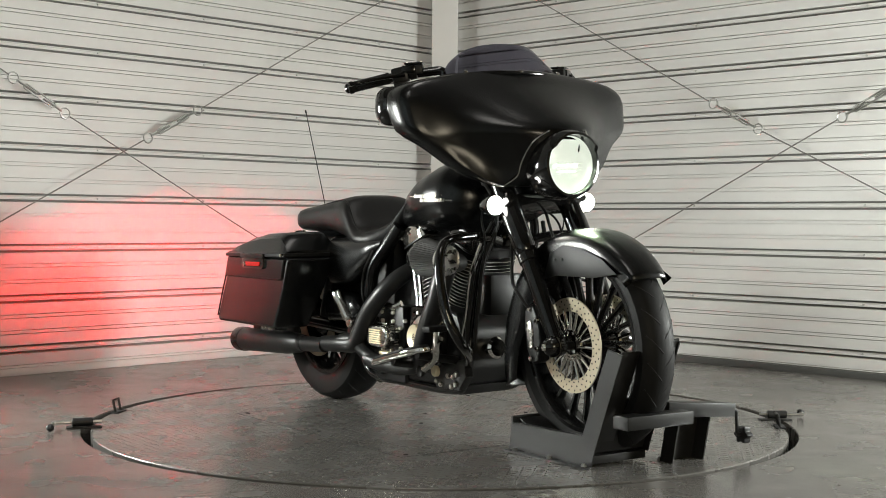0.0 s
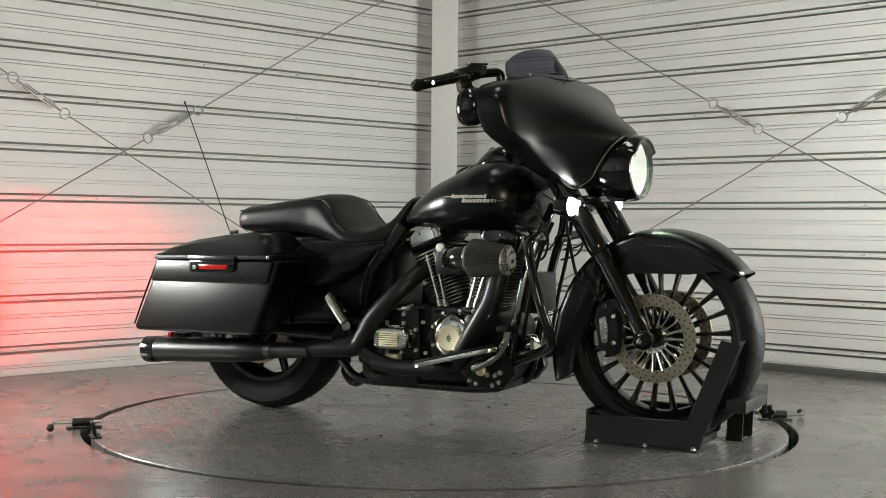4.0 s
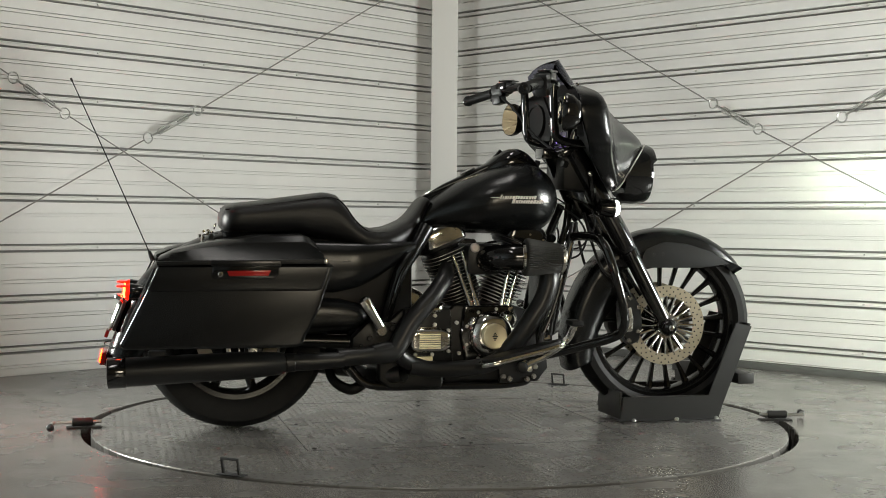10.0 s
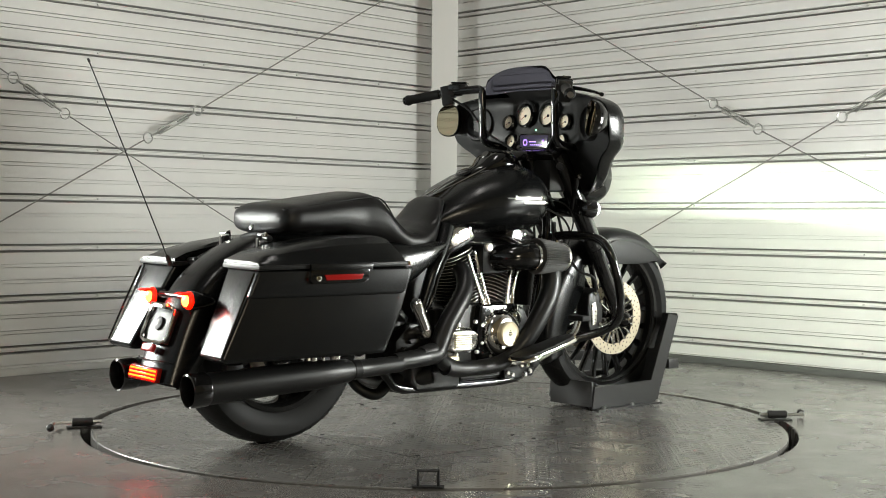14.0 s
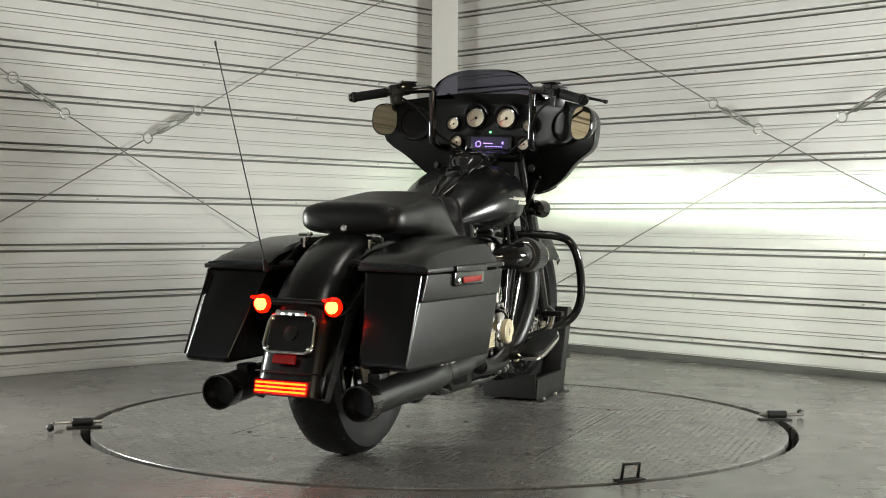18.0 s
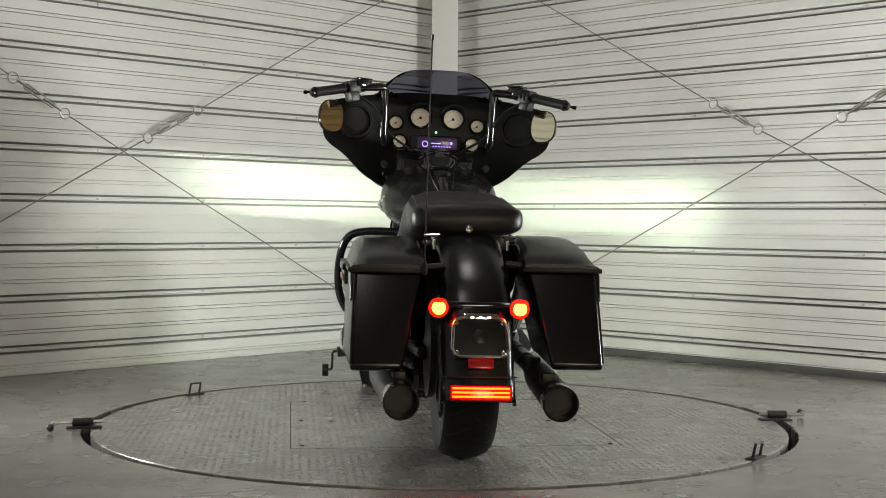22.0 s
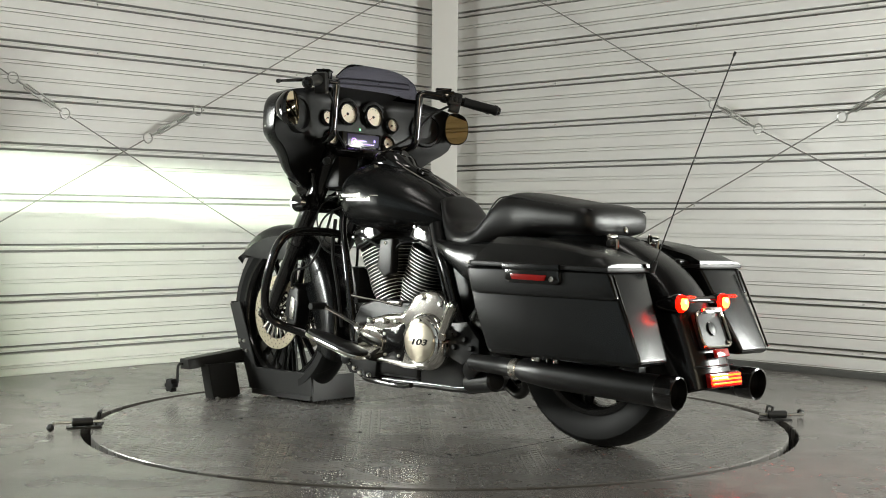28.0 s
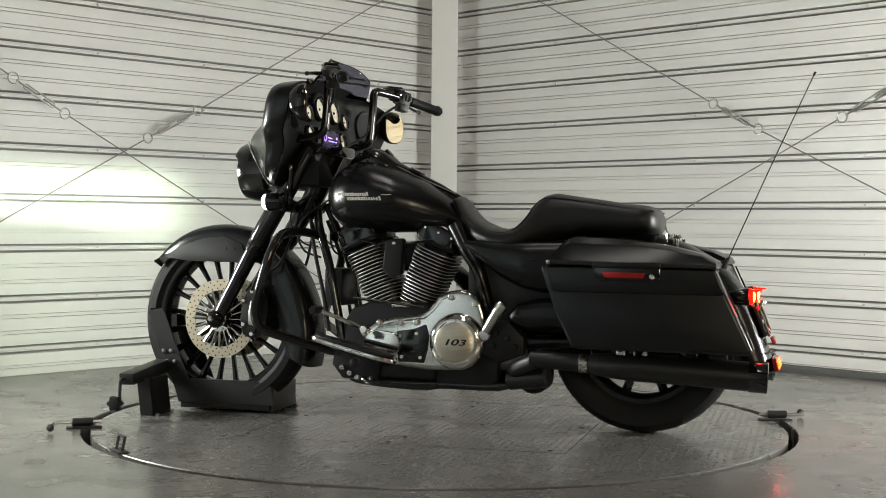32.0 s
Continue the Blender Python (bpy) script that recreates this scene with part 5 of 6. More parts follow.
bm = B()
add_box(bm, (0.37, -0.06, 0.975), (0.42, 0.06, 1.015), 0.008)
fpart("bar_clamp", bm, M_GLOSS, bars)
# dark inner works between fairing and tank
bm = B()
add_box(bm, (0.43, -0.13, 0.86), (0.56, 0.13, 1.0), 0.02)
fpart("fairing_bracket", bm, M_PLASTIC, fairing)
for s in (-1, 1):
    fpart("fairing_stay", add_cyl(B(), (0.515, s * 0.19, 0.92), (0.56, s * 0.12, 0.78), 0.011, seg=10), M_GLOSS, fairing)
    fpart("stay_bolt", add_lathe(B(), [(0.01, 0), (0.01, 0.006), (0.006, 0.008)], (0.512, s * 0.205, 0.925), (0, s, 0), 12), M_CHROME, fairing)
    fpart("glove_cap", add_cyl(B(), (0.425, s * 0.20, 0.955), (0.405, s * 0.205, 0.96), 0.014, seg=14, bevel=0.002), M_PLASTIC, fairing)

def add_rings_b(rings):
    bm = B()
    add_rings(bm, rings)
    bmesh.ops.recalc_face_normals(bm, faces=bm.faces)
    return bm


# ---- frame ----
for s in (-1, 1):
    part("frame_tube", add_tube(B(), [(0.475, s * 0.05, 0.80), (0.45, s * 0.09, 0.71), (0.40, s * 0.11, 0.57), (0.355, s * 0.115, 0.36), (0.32, s * 0.115, 0.19), (0.24, s * 0.115, 0.15), (-0.05, s * 0.115, 0.148), (-0.28, s * 0.115, 0.155), (-0.36, s * 0.115, 0.22)], 0.016, 12), M_GLOSS, bike, "gloss black frame tube")
    part("swing_arm", add_cyl(B(), (-0.33, s * 0.125, 0.31), (-0.78, s * 0.125, 0.328), 0.026, 0.022, 14), M_SATIN, bike)
    part("rear_shock", add_cyl(B(), (-0.62, s * 0.135, 0.36), (-0.52, s * 0.14, 0.62), 0.024, seg=14), M_CASE, bike)
    # engine guard
    part("engine_guard", add_tube(B(), [(0.445, s * 0.06, 0.675), (0.475, s * 0.16, 0.692), (0.50, s * 0.29, 0.688), (0.515, s * 0.345, 0.655), (0.54, s * 0.37, 0.57), (0.572, s * 0.37, 0.46), (0.59, s * 0.345, 0.385), (0.575, s * 0.30, 0.338), (0.49, s * 0.22, 0.298), (0.39, s * 0.15, 0.262), (0.34, s * 0.115, 0.25)], 0.0165, 14), M_GLOSS, bike, "gloss black engine guard bar")
    # footboard
    fb = new("footboard")
    fb.parent = bike
    tagged(fb, "black footboard with a chrome edge")
    T = Matrix.Translation((0.225, s * 0.315, 0.285)) @ Matrix.Rotation(radians(-13.5), 4, "Y")
    ol = []
    for i in range(28):
        a = TAU * i / 28
        c, q = math.cos(a), math.sin(a)
        ol.append((0.162 * math.copysign(abs(c) ** 0.6, c), 0.052 * math.copysign(abs(q) ** 0.75, q) * (1 - 0.22 * c)))
    bm = B()
    add_slab(bm, ol, -0.012, 0.004, "xy", 0.004)
    bmesh.ops.transform(bm, matrix=T, verts=bm.verts)
    part("pan", bm, M_CHROME, fb, "chrome footboard pan")
    bm = B()
    add_slab(bm, [(x * 0.93, y * 0.88) for x, y in ol], 0.004, 0.013, "xy", 0.003)
    bmesh.ops.transform(bm, matrix=T, verts=bm.verts)
    part("rubber_pad", bm, M_RUBBER, fb)
    for dx in (-0.08, 0.08):
        p = T @ Vector((dx, -s * 0.01, -0.012))
        part("bracket", add_cyl(B(), p, (p.x, s * 0.14, p.z - 0.03), 0.015, seg=12), M_CASE, fb)
    part("pivot_bolt", add_lathe(B(), [(0.02, 0), (0.02, 0.01), (0.012, 0.014)], (0.243, s * 0.245, 0.226), (0, s, 0), 16), M_CASE, fb)
    # passenger peg, folded up
    px, pz = (-0.268, 0.372) if s < 0 else (-0.234, 0.352)
    p0, p1 = Vector((px, s * 0.235, pz)), Vector((px - 0.058, s * 0.25, pz + 0.092))
    peg = part("passenger_peg", add_cyl(B(), p0, p1, 0.018, 0.02, 20, 0.005), M_CHROME, bike, "chrome passenger peg folded up")
    part("peg_cap", add_lathe(B(), [(0.021, -0.03), (0.0215, 0.0), (0.02, 0.008), (0.012, 0.014)], p1, p1 - p0, 20), M_CHROME, peg)
    part("peg_mount", add_cyl(B(), (px + 0.004, s * 0.13, pz - 0.012), (px + 0.004, s * 0.24, pz - 0.012), 0.02, seg=14, bevel=0.004), M_CHROME, peg)
    bm = B()
    for x, z in ((-0.30, 0.33), (-0.26, 0.345), (-0.33, 0.30), (-0.25, 0.30), (-0.22, 0.365)):
        add_bolt(bm, (x, s * 0.19, z), (0, s, 0), 0.011, 0.012, 6)
    pieces("frame_bolt", bm, M_CASE, bike)
    bm = B()
    add_slab(bm, [(-0.20, 0.38), (-0.30, 0.39), (-0.36, 0.33), (-0.36, 0.27), (-0.28, 0.24), (-0.20, 0.27)], s * 0.12, s * 0.188, bevel=0.008)
    part("pivot_casting", bm, M_CASE, bike)

# ---- engine ----
eng = new("engine")
eng.parent = bike
tagged(eng, "black air-cooled v-twin engine with chrome covers")
C0 = Vector((0.14, 0, 0.30))
bm = B()
add_slab(bm, [(0.30, 0.42), (0.335, 0.36), (0.33, 0.24), (0.29, 0.165), (-0.02, 0.16), (-0.04, 0.40), (0.02, 0.445), (0.22, 0.445)], -0.135, 0.135, bevel=0.02, seg=3)
part("crankcase", bm, M_CASE, eng)
bm = B()
add_slab(bm, [(-0.01, 0.42), (-0.18, 0.425), (-0.26, 0.36), (-0.26, 0.17), (-0.22, 0.14), (-0.02, 0.14)], -0.14, 0.13, bevel=0.02, seg=3)
part("gearbox", bm, M_CASE, eng)
bm = B()
add_slab(bm, [(0.30, 0.17), (0.28, 0.135), (-0.26, 0.13), (-0.27, 0.165)], -0.11, 0.11, bevel=0.008)
part("oil_pan", bm, M_CASE, eng)
for sgn in (1, -1):
    ax = Vector((sgn * math.sin(radians(22.5)), 0, math.cos(radians(22.5))))
    side = Vector((ax.z, 0, -ax.x))
    cyl = new("cylinder")
    cyl.parent = bike
    tagged(cyl, "finned black cylinder with bright fin edges")

    def ring_at(h, rx, ry, n=28, pw=3.0):
        out = []
        for i in range(n):
            a = TAU * i / n
            c, q = math.cos(a), math.sin(a)
            out.append(C0 + ax * h + side * (rx * math.copysign(abs(c) ** (2 / pw), c)) + Vector((0, ry * math.copysign(abs(q) ** (2 / pw), q), 0)))
        return out
    bm = B()
    add_rings(bm, [ring_at(0.14, 0.062, 0.062), ring_at(0.37, 0.062, 0.068)])
    part("barrel", bm, M_CASE, cyl)
    bm = B()
    bmx = B()
    for k in range(17):
        h = 0.148 + 0.0128 * k
        g = 0.066 + 0.009 * min(1, k / 5) + (0.005 if k > 11 else 0)
        add_rings(bm, [ring_at(h, g, g + 0.036), ring_at(h + 0.0034, g, g + 0.036)])
        add_rings(bmx, [ring_at(h + 0.0006, g + 0.0012, g + 0.0372), ring_at(h + 0.0028, g + 0.0012, g + 0.0372)], True, False)
    pieces("cooling_fin", bm, M_CASE, cyl)
    pieces("fin_edge", bmx, M_FIN, cyl)
    bm = B()
    add_rings(bm, [ring_at(0.372, 0.085, 0.10), ring_at(0.378, 0.09, 0.108), ring_at(0.405, 0.09, 0.108), ring_at(0.412, 0.084, 0.10)])
    part("head", bm, M_CASE, cyl)
    def box_ring(h, lo, hi, ry, yc=0.0):
        # a rounded box across the cylinder's axis; it reaches further towards the other cylinder
        out = []
        for i in range(32):
            a = TAU * i / 32
            c, q = math.cos(a), math.sin(a)
            mid, half = (hi + lo) / 2, (hi - lo) / 2
            out.append(C0 + ax * h + side * (-sgn * (mid + half * math.copysign(abs(c) ** 0.4, c))) + Vector((0, yc + ry * math.copysign(abs(q) ** 0.4, q), 0)))
        return out
    for yc, paint in ((-0.06, M_POLISH if sgn < 0 else M_GLOSS), (0.06, M_GLOSS)):
        bm = B()
        add_rings(bm, [box_ring(0.392, -0.075, 0.085, 0.058, yc), box_ring(0.43, -0.075, 0.085, 0.06, yc), box_ring(0.452, -0.068, 0.075, 0.056, yc), box_ring(0.466, -0.05, 0.055, 0.045, yc), box_ring(0.469, -0.03, 0.035, 0.03, yc)])
        bmesh.ops.recalc_face_normals(bm, faces=bm.faces)
        part("rocker_cover", bm, paint, cyl, "rocker cover", 50)
    part("cover_gasket", add_rings_b([box_ring(0.386, -0.078, 0.088, 0.121), box_ring(0.392, -0.078, 0.088, 0.121)]), M_CASE, cyl)
    bm = B()
    for e in (-1, 1):
        for f2 in (-0.7, 0, 0.7):
            p = C0 + ax * 0.428 + side * (0.076 * f2) + Vector((0, e * 0.119, 0))
            add_bolt(bm, p, (0, e, 0), 0.006, 0.006)
    pieces("cover_bolt", bm, M_CHROME, cyl)
    # pushrod tubes on the right
    for e in (-1, 1):
        lo = Vector((0.147 + sgn * 0.055 + e * 0.012, -0.145, 0.43))
        hi = C0 + ax * 0.345 + side * (-sgn * 0.022 + e * 0.018) + Vector((0, -0.128, 0))
        pr = part("pushrod_tube", add_cyl(B(), lo, hi, 0.0078, seg=12), M_CHROME, cyl, "chrome pushrod tube")
        part("tube_collar", add_cyl(B(), lo, lo + (hi - lo) * 0.18, 0.0115, seg=12, bevel=0.002), M_CHROME, pr)
    bm = B()
    add_box(bm, (0.147 + sgn * 0.058 - 0.032, -0.165, 0.405), (0.147 + sgn * 0.058 + 0.032, -0.10, 0.436), 0.008)
    part("tappet_block", bm, M_POLISH, cyl, "chrome tappet block")
    part("spark_cable", add_tube(B(), [C0 + ax * 0.40 + Vector((0, 0.11, 0)), C0 + ax * 0.38 + Vector((-sgn * 0.08, 0.15, 0)), (0.12, 0.12, 0.60)], 0.0045, 8), M_RUBBER, cyl)
part("rocker_bolt", add_lathe(B(), [(0.017, 0), (0.017, 0.014), (0.011, 0.018)], (0.087, -0.150, 0.648), (0, -1, 0), 18), M_NUT, eng)
part("intake", add_cyl(B(), (0.07, -0.10, 0.60), (0.18, -0.14, 0.60), 0.035, seg=18), M_CASE, eng)
bm = B()
add_box(bm, (0.06, -0.16, 0.55), (0.19, -0.04, 0.66), 0.02)
part("throttle_body", bm, M_CASE, eng)
bm = B()
for x, z in ((0.09, 0.64), (0.16, 0.635), (0.10, 0.585), (0.17, 0.575)):
    add_bolt(bm, (x, -0.16, z), (0, -1, 0), 0.006, 0.006)
pieces("throttle_bolt", bm, M_CHROME, eng)
# air cleaner: black elbow and a pleated cone pointing forward
ac = new("air_cleaner")
ac.parent = bike
tagged(ac, "black cone air filter with pleated sides")
part("elbow", add_tube(B(), [(0.13, -0.13, 0.605), (0.16, -0.19, 0.612), (0.20, -0.222, 0.616), (0.245, -0.232, 0.618)], 0.048, 18), M_GLOSS, ac)
part("clamp_ring", add_cyl(B(), (0.238, -0.2315, 0.6178), (0.252, -0.233, 0.618), 0.053, seg=28, bevel=0.002), M_CHROME, ac)
a0, a1 = Vector((0.252, -0.233, 0.618)), Vector((0.385, -0.238, 0.612))
d = (a1 - a0).normalized()
u1 = d.orthogonal().normalized()
u2 = d.cross(u1)
rings = []
for f3, r in ((0, 0.066), (0.05, 0.068), (0.93, 0.054), (1.0, 0.050)):
    rings.append([a0 + (a1 - a0) * f3 + (u1 * math.cos(TAU * i / 96) + u2 * math.sin(TAU * i / 96)) * (r - (0.0035 if i % 2 else 0)) for i in range(96)])
bm = B()
add_rings(bm, rings)
part("pleated_cone", bm, M_FILTER, ac, sharp=15)
part("cone_cap", add_lathe(B(), [(0.052, -0.004), (0.053, 0.004), (0.045, 0.012), (0.02, 0.014)], a1, d, 28), M_ALU, ac, "metal end cap")
# cam cover and timer cover on the right
bm = B()
add_slab(bm, [(0.05, 0.44), (0.22, 0.44), (0.25, 0.36), (0.235, 0.24), (0.15, 0.20), (0.06, 0.22), (0.035, 0.33)], -0.165, -0.13, bevel=0.012, seg=3)
part("cam_case", bm, M_GLOSS, eng, "gloss black cam case")
part("cam_cover", add_lathe(B(), [(0.088, 0), (0.0885, 0.012), (0.084, 0.028), (0.074, 0.042), (0.060, 0.050), (0.046, 0.052)], (0.15, -0.15, 0.333), (0, -1, 0), 56), M_POLISH, eng, "chrome domed cam cover", 50)
part("cam_bulge", add_lathe(B(), [(0.036, 0), (0.035, 0.016), (0.026, 0.032), (0.012, 0.038)], (0.212, -0.15, 0.386), (0, -1, 0), 32), M_POLISH, eng, "", 60)
part("cam_bulge", add_lathe(B(), [(0.03, 0), (0.029, 0.014), (0.022, 0.026), (0.01, 0.03)], (0.088, -0.15, 0.372), (0, -1, 0), 32), M_POLISH, eng, "", 60)
tc = part("timer_cover", add_lathe(B(), [(0.044, 0), (0.046, 0.004), (0.046, 0.016), (0.042, 0.020), (0.038, 0.0185), (0.002, 0.0185)], (0.15, -0.199, 0.333), (0, -1, 0), 40), M_TIMER, bike, "brushed round timer cover")
bm = B()
for dz, w in ((0.006, 0.013), (-0.006, 0.013), (0, 0.019), (0.012, 0.006), (-0.012, 0.006)):
    add_box(bm, (0.15 - w / 2, -0.2185, 0.333 + dz - 0.0018), (0.15 + w / 2, -0.2172, 0.333 + dz + 0.0018))
part("cover_emblem", bm, M_PIT, tc)
bm = B()
for a in range(0, 360, 40):
    add_bolt(bm, (0.15 + 0.098 * math.cos(radians(a)), -0.163, 0.333 + 0.096 * math.sin(radians(a))), (0, -1, 0), 0.0065, 0.007, 8)
pieces("cam_cover_bolt", bm, M_NUT, eng)
part("oil_filter", add_lathe(B(), [(0.036, 0), (0.038, 0.006), (0.038, 0.07), (0.03, 0.08)], (0.33, -0.04, 0.30), (1, 0, 0.1), 24), M_CHROME, eng, "chrome oil filter")
# gearbox side cover on the right
bm = B()
ol = []
for i in range(32):
    a = TAU * i / 32
    c, q = math.cos(a), math.sin(a)
    ol.append((-0.088 + 0.074 * math.copysign(abs(c) ** 0.6, c), 0.3215 + 0.041 * math.copysign(abs(q) ** 0.6, q)))
add_slab(bm, ol, -0.228, -0.13, bevel=0.016, seg=4)
gb = part("gearbox_cover", bm, M_POLISH, bike, "polished gearbox side cover", 50)
for k in range(7):
    part("cover_rib", add_box(B(), (-0.128, -0.2325, 0.2935 + 0.008 * k), (-0.052, -0.226, 0.2990 + 0.008 * k), 0.001), M_TIMER, gb)
bm = B()
add_slab(bm, [(-0.17, 0.43), (0.0, 0.43), (0.01, 0.22), (-0.02, 0.20), (-0.17, 0.21)], -0.165, -0.12, bevel=0.01)
part("gearbox_side", bm, M_CASE, eng)
bm = B()
for x, z in ((-0.137, 0.405), (-0.06, 0.406), (-0.13, 0.374), (-0.06, 0.374), (-0.01, 0.352), (-0.009, 0.278), (-0.13, 0.267), (-0.069, 0.267), (-0.175, 0.325), (0.02, 0.38), (-0.178, 0.29), (0.03, 0.27), (-0.115, 0.43)):
    add_bolt(bm, (x, -0.165, z), (0, -1, 0), 0.0075, 0.01, 8)
pieces("gearbox_bolt", bm, M_NUT, eng)
bm = B()
add_box(bm, (-0.132, -0.20, 0.362), (-0.058, -0.15, 0.369), 0.005)
part("chrome_strip", bm, M_CHROME, eng)
bm = B()
add_box(bm, (-0.13, -0.19, 0.232), (-0.07, -0.15, 0.262), 0.006)
part("drain_cover", bm, M_TIMER, eng)
bm = B()
add_tube(bm, [(-0.125, -0.165, 0.428), (-0.095, -0.17, 0.431), (-0.055, -0.165, 0.428), (-0.03, -0.15, 0.44)], 0.013, 10)
part("starter_fittings", bm, M_CHROME, eng)
# brake pedal on the right
part("brake_pedal", add_tube(B(), [(0.26, -0.245, 0.235), (0.34, -0.255, 0.275), (0.40, -0.29, 0.33), (0.42, -0.30, 0.385)], 0.013, 10), M_POLISH, bike, "chrome brake pedal")
part("pedal_pad", add_box(B(), (0.395, -0.345, 0.378), (0.44, -0.265, 0.398), 0.006), M_RUBBER, bike)
bm = B()
for x, z in ((0.20, 0.18), (0.225, 0.172), (0.29, 0.17), (0.315, 0.18), (0.30, 0.205), (0.32, 0.215), (0.27, 0.205)):
    add_bolt(bm, (x, -0.15, z), (0, -1, 0), 0.010, 0.01, 8)
pieces("lower_bolt", bm, M_ALU, bike)
bm = B()
add_slab(bm, [(0.18, 0.24), (0.36, 0.27), (0.37, 0.21), (0.33, 0.16), (0.19, 0.155)], -0.15, -0.115, bevel=0.006)
part("footboard_mount", bm, M_CASE, bike)
bm = B()
add_slab(bm, [(0.18, 0.24), (0.36, 0.27), (0.37, 0.21), (0.33, 0.16), (0.19, 0.155)], 0.115, 0.15, bevel=0.006)
part("footboard_mount", bm, M_CASE, bike)
# wiring and lines by the down tubes
for k, (y, x) in enumerate(((-0.15, 0.0), (-0.13, 0.02), (0.145, 0.01))):
    part("hose", add_tube(B(), [(0.47 + x, y * 0.7, 0.74), (0.435 + x, y, 0.62), (0.40 + x, y, 0.47), (0.375 + x, y, 0.33)], 0.0075, 8), M_RUBBER, bike)
for s in (-1, 1):
    part("wiring_loop", add_tube(B(), [(0.42, s * 0.10, 0.80), (0.475, s * 0.155, 0.755), (0.505, s * 0.165, 0.69), (0.485, s * 0.15, 0.625), (0.43, s * 0.12, 0.60)], 0.004, 8), M_RUBBER, bike)
    part("wiring_loop", add_tube(B(), [(0.45, s * 0.09, 0.84), (0.525, s * 0.13, 0.80), (0.545, s * 0.14, 0.73), (0.50, s * 0.13, 0.655), (0.45, s * 0.10, 0.64)], 0.003, 8), M_RUBBER, bike)
part("chrome_line", add_tube(B(), [(0.455, -0.14, 0.67), (0.42, -0.16, 0.56), (0.385, -0.155, 0.43), (0.35, -0.15, 0.34)], 0.009, 10), M_CHROME, bike, "chrome sleeve")
bm = B()
add_box(bm, (0.36, -0.085, 0.42), (0.43, 0.085, 0.56), 0.01)
part("regulator", bm, M_CASE, bike)

# primary cover and derby on the left
bm = B()


def outline_hull(c0, r0, c1, r1, n=20):
    """A rounded outline round two circles."""
    v = Vector((c1[0] - c0[0], c1[1] - c0[1]))
    a = math.atan2(v.y, v.x)
    b = math.acos((r0 - r1) / v.length)
    out = []
    for i in range(n + 1):
        t = a + b + (TAU - 2 * b) * i / n
        out.append((c0[0] + r0 * math.cos(t), c0[1] + r0 * math.sin(t)))
    for i in range(n + 1):
        t = a - b + (2 * b) * i / n
        out.append((c1[0] + r1 * math.cos(t), c1[1] + r1 * math.sin(t)))
    return out


add_slab(bm, [(-0.222, 0.40), (-0.205, 0.452), (-0.17, 0.486), (-0.125, 0.494), (-0.087, 0.489), (-0.046, 0.471), (-0.018, 0.432), (0.012, 0.405), (0.111, 0.394), (0.18, 0.378), (0.225, 0.345), (0.236, 0.30), (0.225, 0.255), (0.18, 0.225), (0.0, 0.205), (-0.121, 0.205), (-0.2, 0.25), (-0.225, 0.32)], 0.12, 0.196, bevel=0.022, seg=4)
pc = part("primary_cover", bm, M_POLISH, bike, "chrome primary cover", 40)
part("clutch_dome", add_lathe(B(), [(0.104, -0.03), (0.1035, -0.008), (0.101, 0.006), (0.096, 0.015), (0.091, 0.021), (0.086, 0.024)], (-0.121, 0.198, 0.31), (0, 1, 0), 56), M_CHROME, pc, "", 40)
part("derby_ring", add_lathe(B(), [(0.086, 0), (0.087, 0.008), (0.082, 0.0115), (0.069, 0.011)], (-0.121, 0.222, 0.31), (0, 1, 0), 56), M_CHROME, pc, "", 40)
derby = part("derby_cover", add_lathe(B(), [(0.072, 0), (0.072, 0.013), (0.068, 0.016), (0.001, 0.017)], (-0.121, 0.224, 0.31), (0, 1, 0), 56), M_DISC, pc, "brushed round derby cover", 40)
bm = B()
for k in range(5):
    a = radians(90 + 72 * k)
    add_bolt(bm, (-0.121 + 0.078 * math.cos(a), 0.234, 0.31 + 0.078 * math.sin(a)), (0, 1, 0), 0.005, 0.004, 10)
pieces("derby_screw", bm, M_CHROME, derby)
cu = bpy.data.curves.new("figures", "FONT")
cu.body, cu.size, cu.extrude, cu.align_x, cu.align_y, cu.shear, cu.offset = "103", 0.030, 0.0008, "CENTER", "CENTER", 0.25, 0.0006
tmp = bpy.data.objects.new("figures", cu)
me = bpy.data.meshes.new_from_object(tmp)
bpy.data.objects.remove(tmp)
me.materials.append(M_PIT)
fig = new("figures", me)
fig.parent = pc
fig.matrix_basis = Matrix.Translation((-0.121, 0.2418, 0.31)) @ Matrix(((-1.85, 0, 0, 0), (0, 0, 1, 0), (0, 1, 0, 0), (0, 0, 0, 1)))
tagged(fig, "black figures 103")
bm = B()
add_slab(bm, outline_hull((0.172, 0.292), 0.054, (0.135, 0.294), 0.046), 0.19, 0.212, bevel=0.007, seg=3)
part("stator_bulge", bm, M_CHROME, pc)
bm = B()
add_slab(bm, [(0.105, 0.342), (0.04, 0.352), (-0.005, 0.37), (-0.018, 0.33), (-0.012, 0.275), (0.0, 0.23), (0.1, 0.232)], 0.19, 0.2, bevel=0.005)
part("inspection_plate", bm, M_GLOSS, pc, "gloss black inspection plate")
bm = B()
for x, z in ((0.09, 0.325), (0.03, 0.335), (0.085, 0.25), (0.015, 0.25)):
    add_bolt(bm, (x, 0.2, z), (0, 1, 0), 0.006, 0.006, 8)
pieces("plate_screw", bm, M_NUT, pc)
bm = B()
